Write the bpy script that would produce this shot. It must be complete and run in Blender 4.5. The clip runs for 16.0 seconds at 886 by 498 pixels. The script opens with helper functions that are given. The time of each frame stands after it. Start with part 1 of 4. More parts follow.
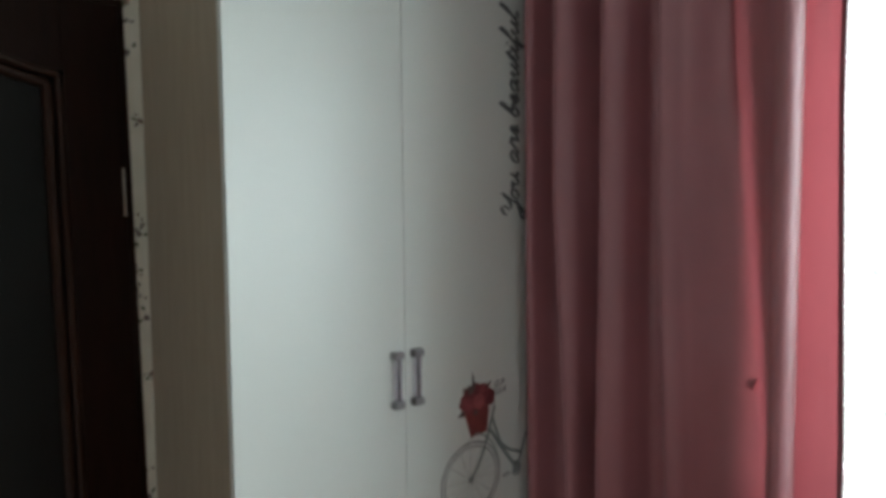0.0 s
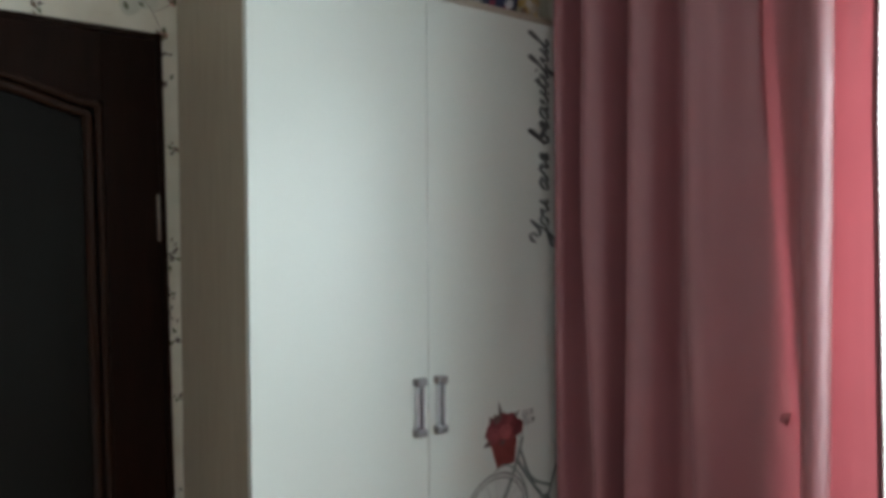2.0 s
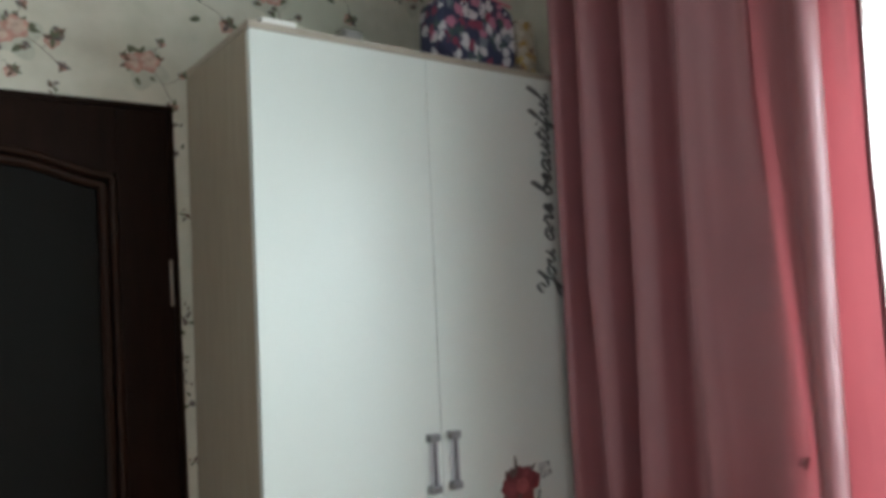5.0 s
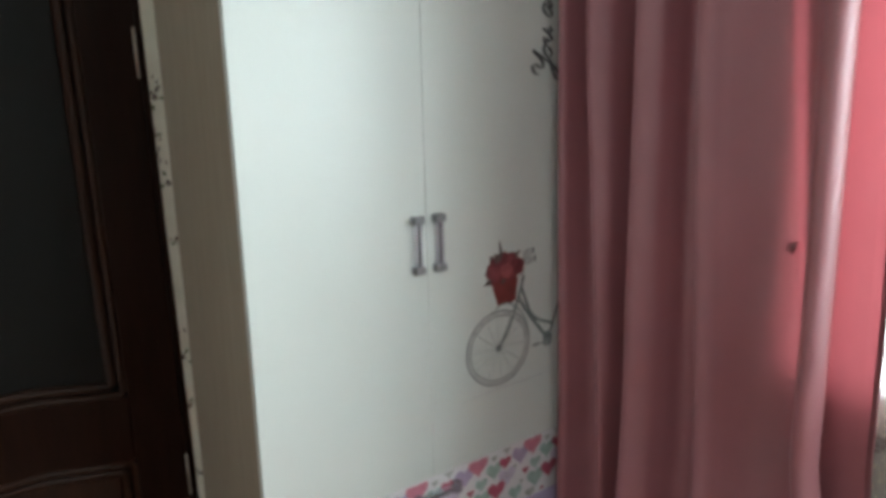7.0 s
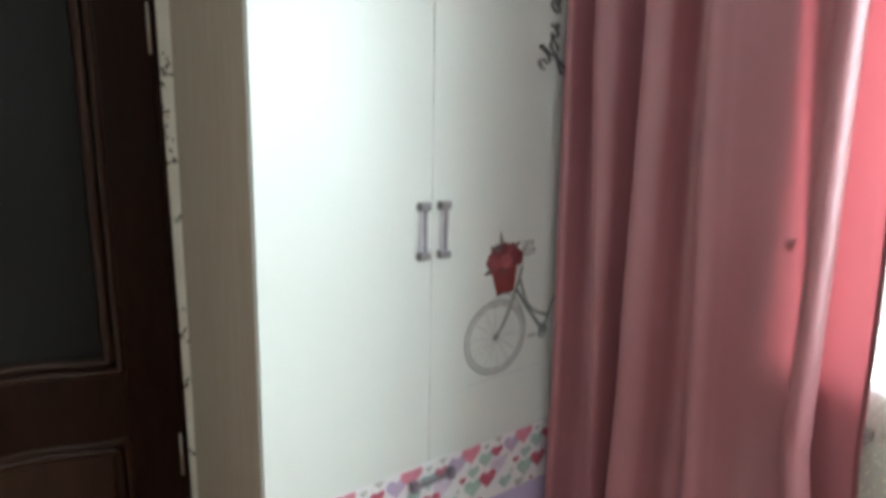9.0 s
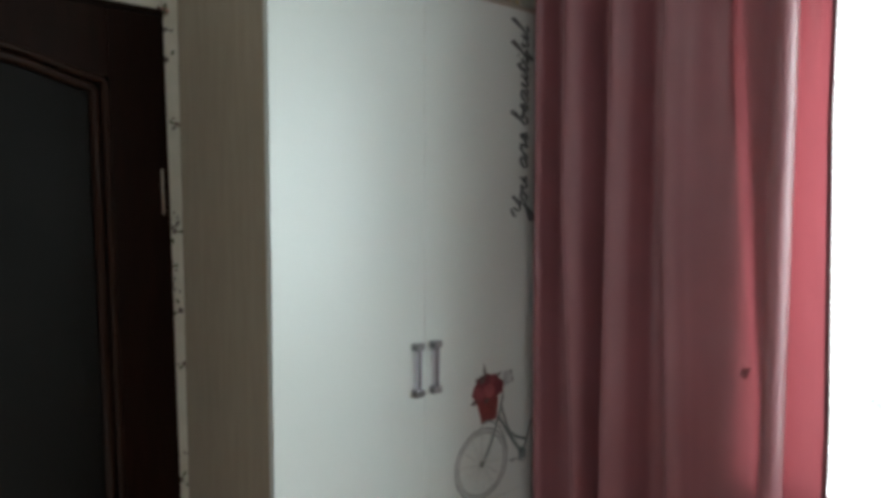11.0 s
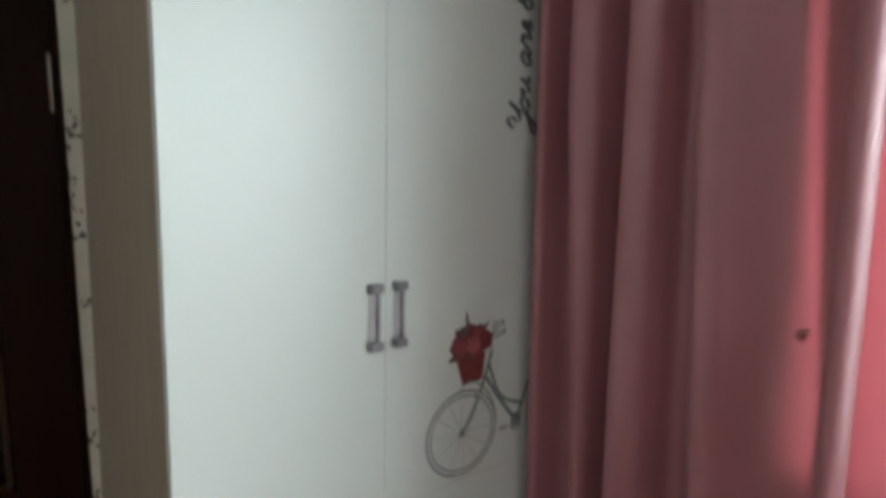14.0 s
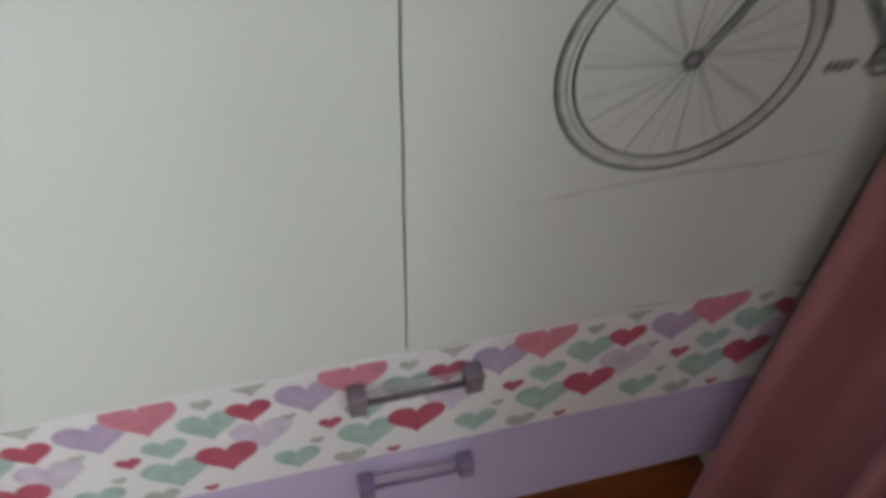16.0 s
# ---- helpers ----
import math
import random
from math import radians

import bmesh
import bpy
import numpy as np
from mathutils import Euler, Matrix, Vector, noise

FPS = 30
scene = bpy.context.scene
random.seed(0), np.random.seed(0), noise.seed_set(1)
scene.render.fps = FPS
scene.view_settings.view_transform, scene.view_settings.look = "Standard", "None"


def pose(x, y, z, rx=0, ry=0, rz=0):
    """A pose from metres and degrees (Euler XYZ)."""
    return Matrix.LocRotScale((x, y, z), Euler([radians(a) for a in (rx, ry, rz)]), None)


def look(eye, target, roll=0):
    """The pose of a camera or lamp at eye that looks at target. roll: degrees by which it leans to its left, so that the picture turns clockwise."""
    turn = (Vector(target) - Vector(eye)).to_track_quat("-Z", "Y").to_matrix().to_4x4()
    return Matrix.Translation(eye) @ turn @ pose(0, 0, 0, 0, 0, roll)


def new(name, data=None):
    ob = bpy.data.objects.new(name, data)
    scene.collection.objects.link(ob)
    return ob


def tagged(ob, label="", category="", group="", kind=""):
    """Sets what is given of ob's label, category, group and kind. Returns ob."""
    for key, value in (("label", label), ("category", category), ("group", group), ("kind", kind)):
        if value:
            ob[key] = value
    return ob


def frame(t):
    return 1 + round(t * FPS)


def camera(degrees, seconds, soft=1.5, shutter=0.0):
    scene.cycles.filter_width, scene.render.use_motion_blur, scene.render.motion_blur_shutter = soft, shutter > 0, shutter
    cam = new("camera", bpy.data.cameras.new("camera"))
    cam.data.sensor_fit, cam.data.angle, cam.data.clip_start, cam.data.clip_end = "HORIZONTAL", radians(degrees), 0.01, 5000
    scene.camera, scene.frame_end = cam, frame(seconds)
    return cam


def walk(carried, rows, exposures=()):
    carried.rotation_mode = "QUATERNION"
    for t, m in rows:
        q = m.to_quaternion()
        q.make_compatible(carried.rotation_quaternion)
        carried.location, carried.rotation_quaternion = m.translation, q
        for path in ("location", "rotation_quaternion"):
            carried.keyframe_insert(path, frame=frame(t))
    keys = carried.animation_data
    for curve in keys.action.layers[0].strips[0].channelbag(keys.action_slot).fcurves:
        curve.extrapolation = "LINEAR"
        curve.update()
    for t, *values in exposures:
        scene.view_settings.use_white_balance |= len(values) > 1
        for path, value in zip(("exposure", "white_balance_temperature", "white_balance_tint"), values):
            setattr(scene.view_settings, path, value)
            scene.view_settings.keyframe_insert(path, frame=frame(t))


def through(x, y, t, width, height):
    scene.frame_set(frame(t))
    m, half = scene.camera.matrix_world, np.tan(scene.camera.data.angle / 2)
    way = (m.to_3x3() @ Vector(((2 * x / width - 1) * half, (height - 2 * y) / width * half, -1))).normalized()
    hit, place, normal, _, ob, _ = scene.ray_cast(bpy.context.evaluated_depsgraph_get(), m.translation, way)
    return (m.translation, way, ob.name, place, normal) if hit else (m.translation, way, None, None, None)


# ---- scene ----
cam = camera(62.9, 16.0, soft=4.2, shutter=0.4)
PATH = [
    (0, (-0.65, -1.343, 1.515), (0.696, 0.13, 1.375), -0.5),
    (0.5, (-0.616, -1.346, 1.517), (0.738, 0.118, 1.368), -1.4),
    (1, (-0.593, -1.365, 1.52), (0.706, 0.153, 1.435), -0.3),
    (1.5, (-0.587, -1.388, 1.5), (0.668, 0.169, 1.444), 0.2),
    (2, (-0.587, -1.393, 1.501), (0.64, 0.185, 1.45), -0.3),
    (2.5, (-0.586, -1.394, 1.5), (0.623, 0.198, 1.464), -0.5),
    (3, (-0.578, -1.396, 1.51), (0.621, 0.204, 1.51), -1.0),
    (3.2, (-0.549, -1.406, 1.508), (0.617, 0.219, 1.541), -1.3),
    (5.3, (-0.577, -1.428, 1.508), (0.611, 0.178, 1.599), -2.6),
    (5.5, (-0.572, -1.424, 1.508), (0.621, 0.182, 1.546), -1.8),
    (6, (-0.539, -1.403, 1.493), (0.623, 0.213, 1.298), -2.3),
    (6.5, (-0.52, -1.38, 1.459), (0.668, 0.199, 1.15), -2.0),
    (7, (-0.524, -1.371, 1.428), (0.644, 0.197, 1.007), -1.5),
    (7.5, (-0.524, -1.349, 1.399), (0.642, 0.179, 0.844), -1.7),
    (8, (-0.493, -1.391, 1.363), (0.581, 0.135, 0.644), 0.4),
    (8.2, (-0.506, -1.374, 1.347), (0.573, 0.148, 0.592), 0.3),
    (8.5, (-0.533, -1.349, 1.339), (0.59, 0.179, 0.702), 0.6),
    (9, (-0.604, -1.344, 1.398), (0.628, 0.176, 0.982), 1.0),
    (9.5, (-0.661, -1.365, 1.447), (0.616, 0.15, 1.177), 0.2),
    (10, (-0.724, -1.366, 1.477), (0.588, 0.131, 1.29), -0.3),
    (12.3, (-0.862, -1.344, 1.543), (0.62, -0.002, 1.474), -0.3),
    (12.5, (-0.838, -1.344, 1.517), (0.645, -0.003, 1.476), -0.8),
    (13, (-0.763, -1.315, 1.482), (0.699, 0.044, 1.373), -1.6),
    (13.5, (-0.564, -1.271, 1.496), (0.732, 0.247, 1.355), 0.1),
    (14, (-0.416, -1.173, 1.441), (0.881, 0.319, 1.14), 1.0),
    (14.5, (-0.265, -1.002, 1.423), (0.901, 0.491, 0.782), 3.4),
    (15, (-0.06, -0.822, 1.309), (0.907, 0.666, 0.39), 3.0),
    (15.2, (0.058, -0.741, 1.287), (0.884, 0.752, 0.244), 3.9),
    (15.4, (0.167, -0.671, 1.255), (0.838, 0.826, 0.13), 4.6),
    (15.5, (0.219, -0.637, 1.236), (0.81, 0.863, 0.054), 4.7),
    (15.6, (0.256, -0.595, 1.211), (0.78, 0.88, -0.033), 3.6),
    (15.7, (0.285, -0.55, 1.186), (0.77, 0.888, -0.125), 3.1),
    (16, (0.366, -0.42, 1.043), (0.746, 0.946, -0.368), 1.8),
]
EXPOSURES = [  # seconds, stops, kelvin, tint
    (0, -1.12, 6500, 10), (0.5, -1.20, 6500, 10), (1, -1.38, 6500, 10), (1.5, -1.17, 6500, 10), (2, -0.93, 6500, 10),
    (2.5, -0.82, 6500, 10), (3, -0.64, 6500, 10), (5.5, -0.78, 6500, 10), (6, -0.56, 6500, 10), (6.5, -0.48, 6500, 10),
    (7, -0.53, 6500, 10), (7.5, -0.37, 6500, 10), (8, -0.09, 6500, 10), (8.5, 0.01, 6500, 10), (9, -0.07, 6500, 10),
    (9.5, -0.34, 6500, 10), (10, -0.50, 6500, 10), (12.5, -1.68, 6500, 10), (13, -1.75, 6500, 10), (13.5, -1.60, 6500, 10),
    (14, -0.68, 6500, 10), (14.5, -0.62, 6500, 10), (15, -0.57, 6550, 11), (15.5, -0.52, 6600, 11), (16, -0.63, 6650, 13),
]
walk(cam, [(t, look(eye, target, roll)) for t, eye, target, roll in PATH], EXPOSURES)

# ---- light ----
world = bpy.data.worlds.new("world")
scene.world = world
world.use_nodes = True
wn = world.node_tree.nodes
sky = wn.new("ShaderNodeTexSky")
sky.sky_type, sky.sun_disc = "NISHITA", False
sky.sun_elevation, sky.sun_rotation = radians(40), radians(200)
wn["Background"].inputs["Strength"].default_value = 0.08
world.node_tree.links.new(sky.outputs["Color"], wn["Background"].inputs["Color"])

# the room's box, the window and the wardrobe: the numbers that the rest hangs on
WALL_N, WALL_E, WALL_W, WALL_S, CEIL = 0.426, 0.945, -2.5, -3.7, 2.52
# WIN_Y0 widens the window out of view, so more light reaches the wardrobe
WIN_Y0, WIN_Y1, WIN_Z0, WIN_Z1 = -2.9, -0.640, 0.846, 2.078
WARD_W, WARD_H = 0.90, 2.076
LAMP = 214.0

daylight = bpy.data.lights.new("window_daylight", "AREA")
daylight.shape, daylight.size, daylight.size_y = "RECTANGLE", WIN_Y1 - WIN_Y0, WIN_Z1 - WIN_Z0
daylight.energy, daylight.color = LAMP, (0.845, 1.0, 1.045)
lamp = new("window_daylight", daylight)
# the sky's light falls slightly downwards into the room
lamp.matrix_world = look((WALL_E + 0.42, (WIN_Y0 + WIN_Y1) / 2, (WIN_Z0 + WIN_Z1) / 2 + 0.06), (-2, (WIN_Y0 + WIN_Y1) / 2, (WIN_Z0 + WIN_Z1) / 2 - 0.95))


# ---- materials ----
class Nodes:
    """A material's node tree with short helpers."""

    def __init__(self, name):
        self.m = bpy.data.materials.new(name)
        self.m.use_nodes = True
        self.t = self.m.node_tree
        self.b = self.t.nodes["Principled BSDF"]
        self.out = self.t.nodes["Material Output"]

    def add(self, kind, **inputs):
        n = self.t.nodes.new(kind)
        for k, v in inputs.items():
            n.inputs[k.replace("_", " ")].default_value = v
        return n

    def join(self, a, b):
        self.t.links.new(a, b)

    def place(self, scale=(1, 1, 1), random_shift=False):
        tc, mp = self.add("ShaderNodeTexCoord"), self.add("ShaderNodeMapping")
        mp.inputs["Scale"].default_value = scale
        self.join(tc.outputs["Object"], mp.inputs["Vector"])
        if random_shift:
            oi = self.add("ShaderNodeObjectInfo")
            mul = self.t.nodes.new("ShaderNodeMath")
            mul.operation = "MULTIPLY"
            mul.inputs[1].default_value = 37.0
            self.join(oi.outputs["Random"], mul.inputs[0])
            self.join(mul.outputs[0], mp.inputs["Location"])
        return mp.outputs["Vector"]

    def noise(self, vector, scale, detail=4.0, rough=0.55):
        n = self.add("ShaderNodeTexNoise", Scale=scale, Detail=detail, Roughness=rough)
        self.join(vector, n.inputs["Vector"])
        return n.outputs["Fac"]

    def ramp(self, fac, stops, interp="LINEAR"):
        r = self.add("ShaderNodeValToRGB")
        r.color_ramp.interpolation = interp
        el = r.color_ramp.elements
        while len(el) < len(stops):
            el.new(0.5)
        for e, (p, c) in zip(el, stops):
            e.position, e.color = p, (*c, 1)
        self.join(fac, r.inputs["Fac"])
        return r.outputs["Color"]

    def mix(self, a, b, fac, mode="MIX"):
        n = self.t.nodes.new("ShaderNodeMix")
        n.data_type, n.blend_type = "RGBA", mode
        for s, v in ((n.inputs[6], a), (n.inputs[7], b), (n.inputs[0], fac)):
            if isinstance(v, (int, float)):
                s.default_value = v
            elif isinstance(v, tuple):
                s.default_value = (*v, 1)
            else:
                self.join(v, s)
        return n.outputs[2]

    def bump(self, height, strength=0.1, dist=0.002):
        n = self.add("ShaderNodeBump", Strength=strength, Distance=dist)
        self.join(height, n.inputs["Height"])
        return n.outputs["Normal"]

    def colour(self, c):
        if isinstance(c, tuple):
            self.b.inputs["Base Color"].default_value = (*c, 1)
        else:
            self.join(c, self.b.inputs["Base Color"])

    def set(self, rough=0.5, metal=0.0, spec=0.5):
        self.b.inputs["Roughness"].default_value = rough
        self.b.inputs["Metallic"].default_value = metal
        self.b.inputs["Specular IOR Level"].default_value = spec
        return self


def backdrop_sky():
    """Bright haze outside, with a breath of green low down."""
    n = Nodes("bright_haze")
    v = n.place()
    sep, em = n.add("ShaderNodeSeparateXYZ"), n.add("ShaderNodeEmission", Strength=2.7)
    n.join(v, sep.inputs[0])
    mr = n.add("ShaderNodeMapRange")
    mr.inputs["From Min"].default_value, mr.inputs["From Max"].default_value = -1.0, 2.5
    n.join(sep.outputs["Z"], mr.inputs["Value"])
    tone = n.ramp(mr.outputs[0], [(0.25, (0.72, 0.86, 0.74)), (0.6, (1.0, 1.0, 1.0))])
    n.join(n.mix(tone, (0.80, 0.93, 0.86), n.ramp(n.noise(v, 1.2), [(0.5, (0, 0, 0)), (0.7, (0.6, 0.6, 0.6))])), em.inputs["Color"])
    n.join(em.outputs[0], n.out.inputs["Surface"])
    return n.m


def painted(name, c, rough=0.45, vary=0.06, grain=60, bump=0.03, metal=0.0, spec=0.5):
    """A coat with a slow drift of tone, a fine grain and slight relief."""
    n = Nodes(name).set(rough, metal, spec)
    v = n.place()
    slow, fine = n.noise(v, 2.3), n.noise(v, grain, 2)
    lo, hi = tuple(x * (1 - vary) for x in c), tuple(min(1, x * (1 + vary)) for x in c)
    base = n.ramp(slow, [(0.3, lo), (0.7, hi)])
    n.colour(n.mix(base, lo, n.ramp(fine, [(0.45, (0, 0, 0)), (0.75, (0.5, 0.5, 0.5))])))
    n.join(n.bump(fine, bump), n.b.inputs["Normal"])
    return n.m


def printed(name, c, vary=0.16, rough=0.4):
    """Ink of a print, cloudy like watercolour."""
    n = Nodes(name).set(rough)
    v = n.place()
    n.colour(n.ramp(n.noise(v, 45, 3), [(0.3, tuple(x * (1 - vary) for x in c)), (0.7, tuple(min(1, x * (1 + vary)) for x in c))]))
    return n.m


def laminate(name, c, dark, across, rough=0.5, spec=0.5):
    """Wood-print laminate; across: scale that stretches the grain."""
    n = Nodes(name).set(rough, 0.0, spec)
    v = n.place(across)
    g1, g2 = n.noise(v, 9, 6, 0.65), n.noise(v, 40, 3)
    base = n.ramp(g1, [(0.32, dark), (0.68, c)])
    n.colour(n.mix(base, dark, n.ramp(g2, [(0.5, (0, 0, 0)), (0.8, (0.45, 0.45, 0.45))])))
    n.join(n.bump(g2, 0.05), n.b.inputs["Normal"])
    return n.m


def wallpaper():
    n = Nodes("wallpaper").set(0.75)
    v = n.place()
    slow, mid, fine = n.noise(v, 3.2, 3), n.noise(v, 14, 4), n.noise(v, 260, 2)
    cream = n.ramp(mid, [(0.3, (0.56, 0.54, 0.45)), (0.7, (0.66, 0.63, 0.54))])
    wash = n.ramp(slow, [(0.5, (0, 0, 0)), (0.66, (0.45, 0.45, 0.45))])
    n.colour(n.mix(cream, (0.47, 0.50, 0.40), wash))
    n.join(n.bump(fine, 0.12, 0.001), n.b.inputs["Normal"])
    return n.m


def plank_wood():
    n = Nodes("varnished_pine").set(0.28)
    v = n.place((1.0, 9.0, 9.0), True)
    g1, g2 = n.noise(v, 3.0, 7, 0.62), n.noise(v, 22, 4)
    oi = n.add("ShaderNodeObjectInfo")
    base = n.ramp(g1, [(0.28, (0.165, 0.036, 0.008)), (0.5, (0.28, 0.070, 0.014)), (0.72, (0.38, 0.112, 0.026))])
    base = n.mix(base, (0.24, 0.06, 0.013), n.ramp(g2, [(0.5, (0, 0, 0)), (0.8, (0.6, 0.6, 0.6))]))
    base = n.mix(base, (0.6, 0.5, 0.45), n.ramp(oi.outputs["Random"], [(0.0, (0.0, 0.0, 0.0)), (1.0, (0.45, 0.45, 0.45))]), "MULTIPLY")
    kv = n.place((0.55, 2.2, 1.0), True)
    kn = n.add("ShaderNodeTexVoronoi", Scale=2.2)
    n.join(kv, kn.inputs["Vector"])
    n.colour(n.mix((0.045, 0.014, 0.006), base, n.ramp(kn.outputs["Distance"], [(0.03, (0, 0, 0)), (0.075, (1, 1, 1))])))
    n.join(n.bump(g2, 0.06), n.b.inputs["Normal"])
    n.b.inputs["Coat Weight"].default_value = 0.35
    n.b.inputs["Coat Roughness"].default_value = 0.2
    return n.m


def cloth(name, c, through, rough=0.85, weave=900, sheen=0.2, spec=0.2):
    """Woven cloth that lets light through: through is the share of it."""
    n = Nodes(name).set(rough, 0.0, spec)
    v = n.place()
    slow, fine = n.noise(v, 5, 3), n.noise(v, weave, 2)
    base = n.ramp(slow, [(0.3, tuple(x * 0.92 for x in c)), (0.7, tuple(x * 1.06 for x in c))])
    base = n.mix(base, tuple(x * 0.75 for x in c), n.ramp(fine, [(0.4, (0, 0, 0)), (0.8, (0.5, 0.5, 0.5))]))
    n.colour(base)
    n.b.inputs["Sheen Weight"].default_value = sheen
    n.b.inputs["Sheen Roughness"].default_value = 0.22
    nrm = n.bump(fine, 0.15, 0.0008)
    n.join(nrm, n.b.inputs["Normal"])
    tr, mx = n.add("ShaderNodeBsdfTranslucent"), n.add("ShaderNodeMixShader", Fac=through)
    tr.inputs["Color"].default_value = (min(1, c[0] * 2.6), c[1] * 1.35, c[2] * 1.4, 1)
    n.join(n.b.outputs[0], mx.inputs[1])
    n.join(tr.outputs[0], mx.inputs[2])
    n.join(mx.outputs[0], n.out.inputs["Surface"])
    return n.m


def net(name, c, cover):
    """Sheer net: most of it is holes; cover is the share of thread."""
    n = Nodes(name).set(0.8, 0.0, 0.2)
    n.colour(c)
    v = n.place()
    fine = n.noise(v, 130, 2)
    ts, tr = n.add("ShaderNodeBsdfTransparent"), n.add("ShaderNodeBsdfTranslucent")
    tr.inputs["Color"].default_value = (*c, 1)
    a, b = n.add("ShaderNodeMixShader", Fac=0.5), n.add("ShaderNodeMixShader")
    n.join(n.b.outputs[0], a.inputs[1])
    n.join(tr.outputs[0], a.inputs[2])
    n.join(n.ramp(fine, [(0.3, (cover * 0.8,) * 3), (0.7, (min(1, cover * 1.2),) * 3)]), b.inputs[0])
    n.join(ts.outputs[0], b.inputs[1])
    n.join(a.outputs[0], b.inputs[2])
    n.join(b.outputs[0], n.out.inputs["Surface"])
    return n.m


def clear(name, c, rough, haze):
    """Clear plastic or glass: haze is the share that scatters."""
    n = Nodes(name).set(rough, 0.0, 0.5)
    n.colour(c)
    ts, mx = n.add("ShaderNodeBsdfTransparent"), n.add("ShaderNodeMixShader", Fac=haze)
    n.join(ts.outputs[0], mx.inputs[1])
    n.join(n.b.outputs[0], mx.inputs[2])
    n.join(mx.outputs[0], n.out.inputs["Surface"])
    return n.m


def flower_cloth(name, ground, inks, scale):
    """Cotton or paper printed with ragged blossoms of several inks."""
    n = Nodes(name).set(0.8)
    v = n.place()
    wob = n.add("ShaderNodeTexNoise", Scale=95.0)
    n.join(v, wob.inputs["Vector"])
    vv = n.mix(v, wob.outputs["Color"], 0.034, "ADD")
    vo = n.add("ShaderNodeTexVoronoi", Scale=scale)
    n.join(vv, vo.inputs["Vector"])
    sep = n.add("ShaderNodeSeparateColor")
    n.join(vo.outputs["Color"], sep.inputs[0])
    pick = n.ramp(sep.outputs[0], list(zip((0.0, 0.14, 0.36, 0.62, 0.76, 0.9), inks)), "CONSTANT")
    n.colour(n.mix(pick, ground, n.ramp(vo.outputs["Distance"], [(0.52, (0, 0, 0)), (0.62, (1, 1, 1))])))
    n.join(n.bump(n.noise(v, 500, 2), 0.1), n.b.inputs["Normal"])
    return n.m


WHITE = painted("white_melamine", (0.665, 0.695, 0.66), 0.38, 0.02, 90, 0.015)
DRAWER_WHITE = painted("white_print_ground", (0.78, 0.77, 0.78), 0.4, 0.02)
LILAC = painted("lilac_melamine", (0.53, 0.44, 0.64), 0.4, 0.03)
OAK = laminate("pale_oak_laminate", (0.385, 0.325, 0.25), (0.325, 0.27, 0.20), (5, 5, 0.5))
OAK_FLAT = laminate("pale_oak_laminate_across", (0.46, 0.40, 0.33), (0.36, 0.31, 0.25), (0.5, 5, 5))
DARKWOOD = laminate("dark_stained_wood", (0.0155, 0.0060, 0.0036), (0.0085, 0.0034, 0.0021), (5, 5, 0.6), 0.42, 0.07)
DARKPANEL = laminate("dark_stained_panel", (0.025, 0.0100, 0.0055), (0.014, 0.006, 0.0034), (5, 5, 0.6), 0.40, 0.17)
FROST = painted("smoked_frosted_glass", (0.0095, 0.0088, 0.0080), 0.45, 0.05, 120, 0.02, spec=0.06)
BRASS = painted("dull_steel", (0.42, 0.38, 0.33), 0.4, 0.08, metal=0.85)
PAPER = wallpaper()
CEILING = painted("ceiling_white", (0.74, 0.73, 0.70), 0.85, 0.03)
# white for the two unseen walls, picked to bounce light back
BOUNCE_WHITE = painted("bounce_wall_white", (0.78, 0.785, 0.79), 0.8, 0.03)
PLANK = plank_wood()
JOINT = painted("floor_joint", (0.03, 0.012, 0.006), 0.8, 0.1)
CURTAIN = cloth("rose_curtain_cloth", (0.345, 0.137, 0.153), 0.085, rough=0.42, sheen=0.15, spec=0.7)
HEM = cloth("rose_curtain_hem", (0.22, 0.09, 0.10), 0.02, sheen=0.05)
TULLE = net("white_tulle", (0.85, 0.86, 0.86), 0.31)
WING = net("tulle_wing", (0.10, 0.105, 0.105), 0.40)
PVC = painted("white_pvc", (0.8, 0.8, 0.79), 0.3, 0.02)
GLASS = clear("window_glass", (0.9, 0.95, 0.93), 0.02, 0.06)
GREY = painted("grey_satin_metal", (0.25, 0.245, 0.25), 0.38, 0.08, metal=0.5)
ACRYL = clear("lilac_acrylic", (0.74, 0.69, 0.80), 0.25, 0.22)
DUSK = painted("lilac_grey_metal", (0.24, 0.205, 0.245), 0.4, 0.08, metal=0.3)
ROD = painted("dark_rod", (0.11, 0.09, 0.11), 0.4, 0.1)
GRIPLILAC = painted("dusk_lilac_metal", (0.26, 0.19, 0.32), 0.4, 0.08, metal=0.2)
BAG = flower_cloth("flower_cotton", (0.03, 0.036, 0.085), ((0.03, 0.036, 0.085), (0.24, 0.035, 0.075), (0.60, 0.58, 0.60), (0.17, 0.20, 0.23), (0.46, 0.17, 0.25), (0.05, 0.09, 0.085)), 36.0)
CREAMPRINT = flower_cloth("cream_flower_paper", (0.40, 0.35, 0.28), ((0.40, 0.35, 0.28), (0.34, 0.22, 0.07), (0.50, 0.46, 0.40), (0.16, 0.08, 0.05), (0.42, 0.30, 0.10), (0.10, 0.09, 0.05)), 46.0)
PINK = painted("pink_webbing", (0.5, 0.13, 0.2), 0.7, 0.1, 300)
SHEET = painted("white_card", (0.78, 0.76, 0.73), 0.7, 0.03)
GREYBOX = painted("grey_card", (0.26, 0.255, 0.24), 0.7, 0.05)
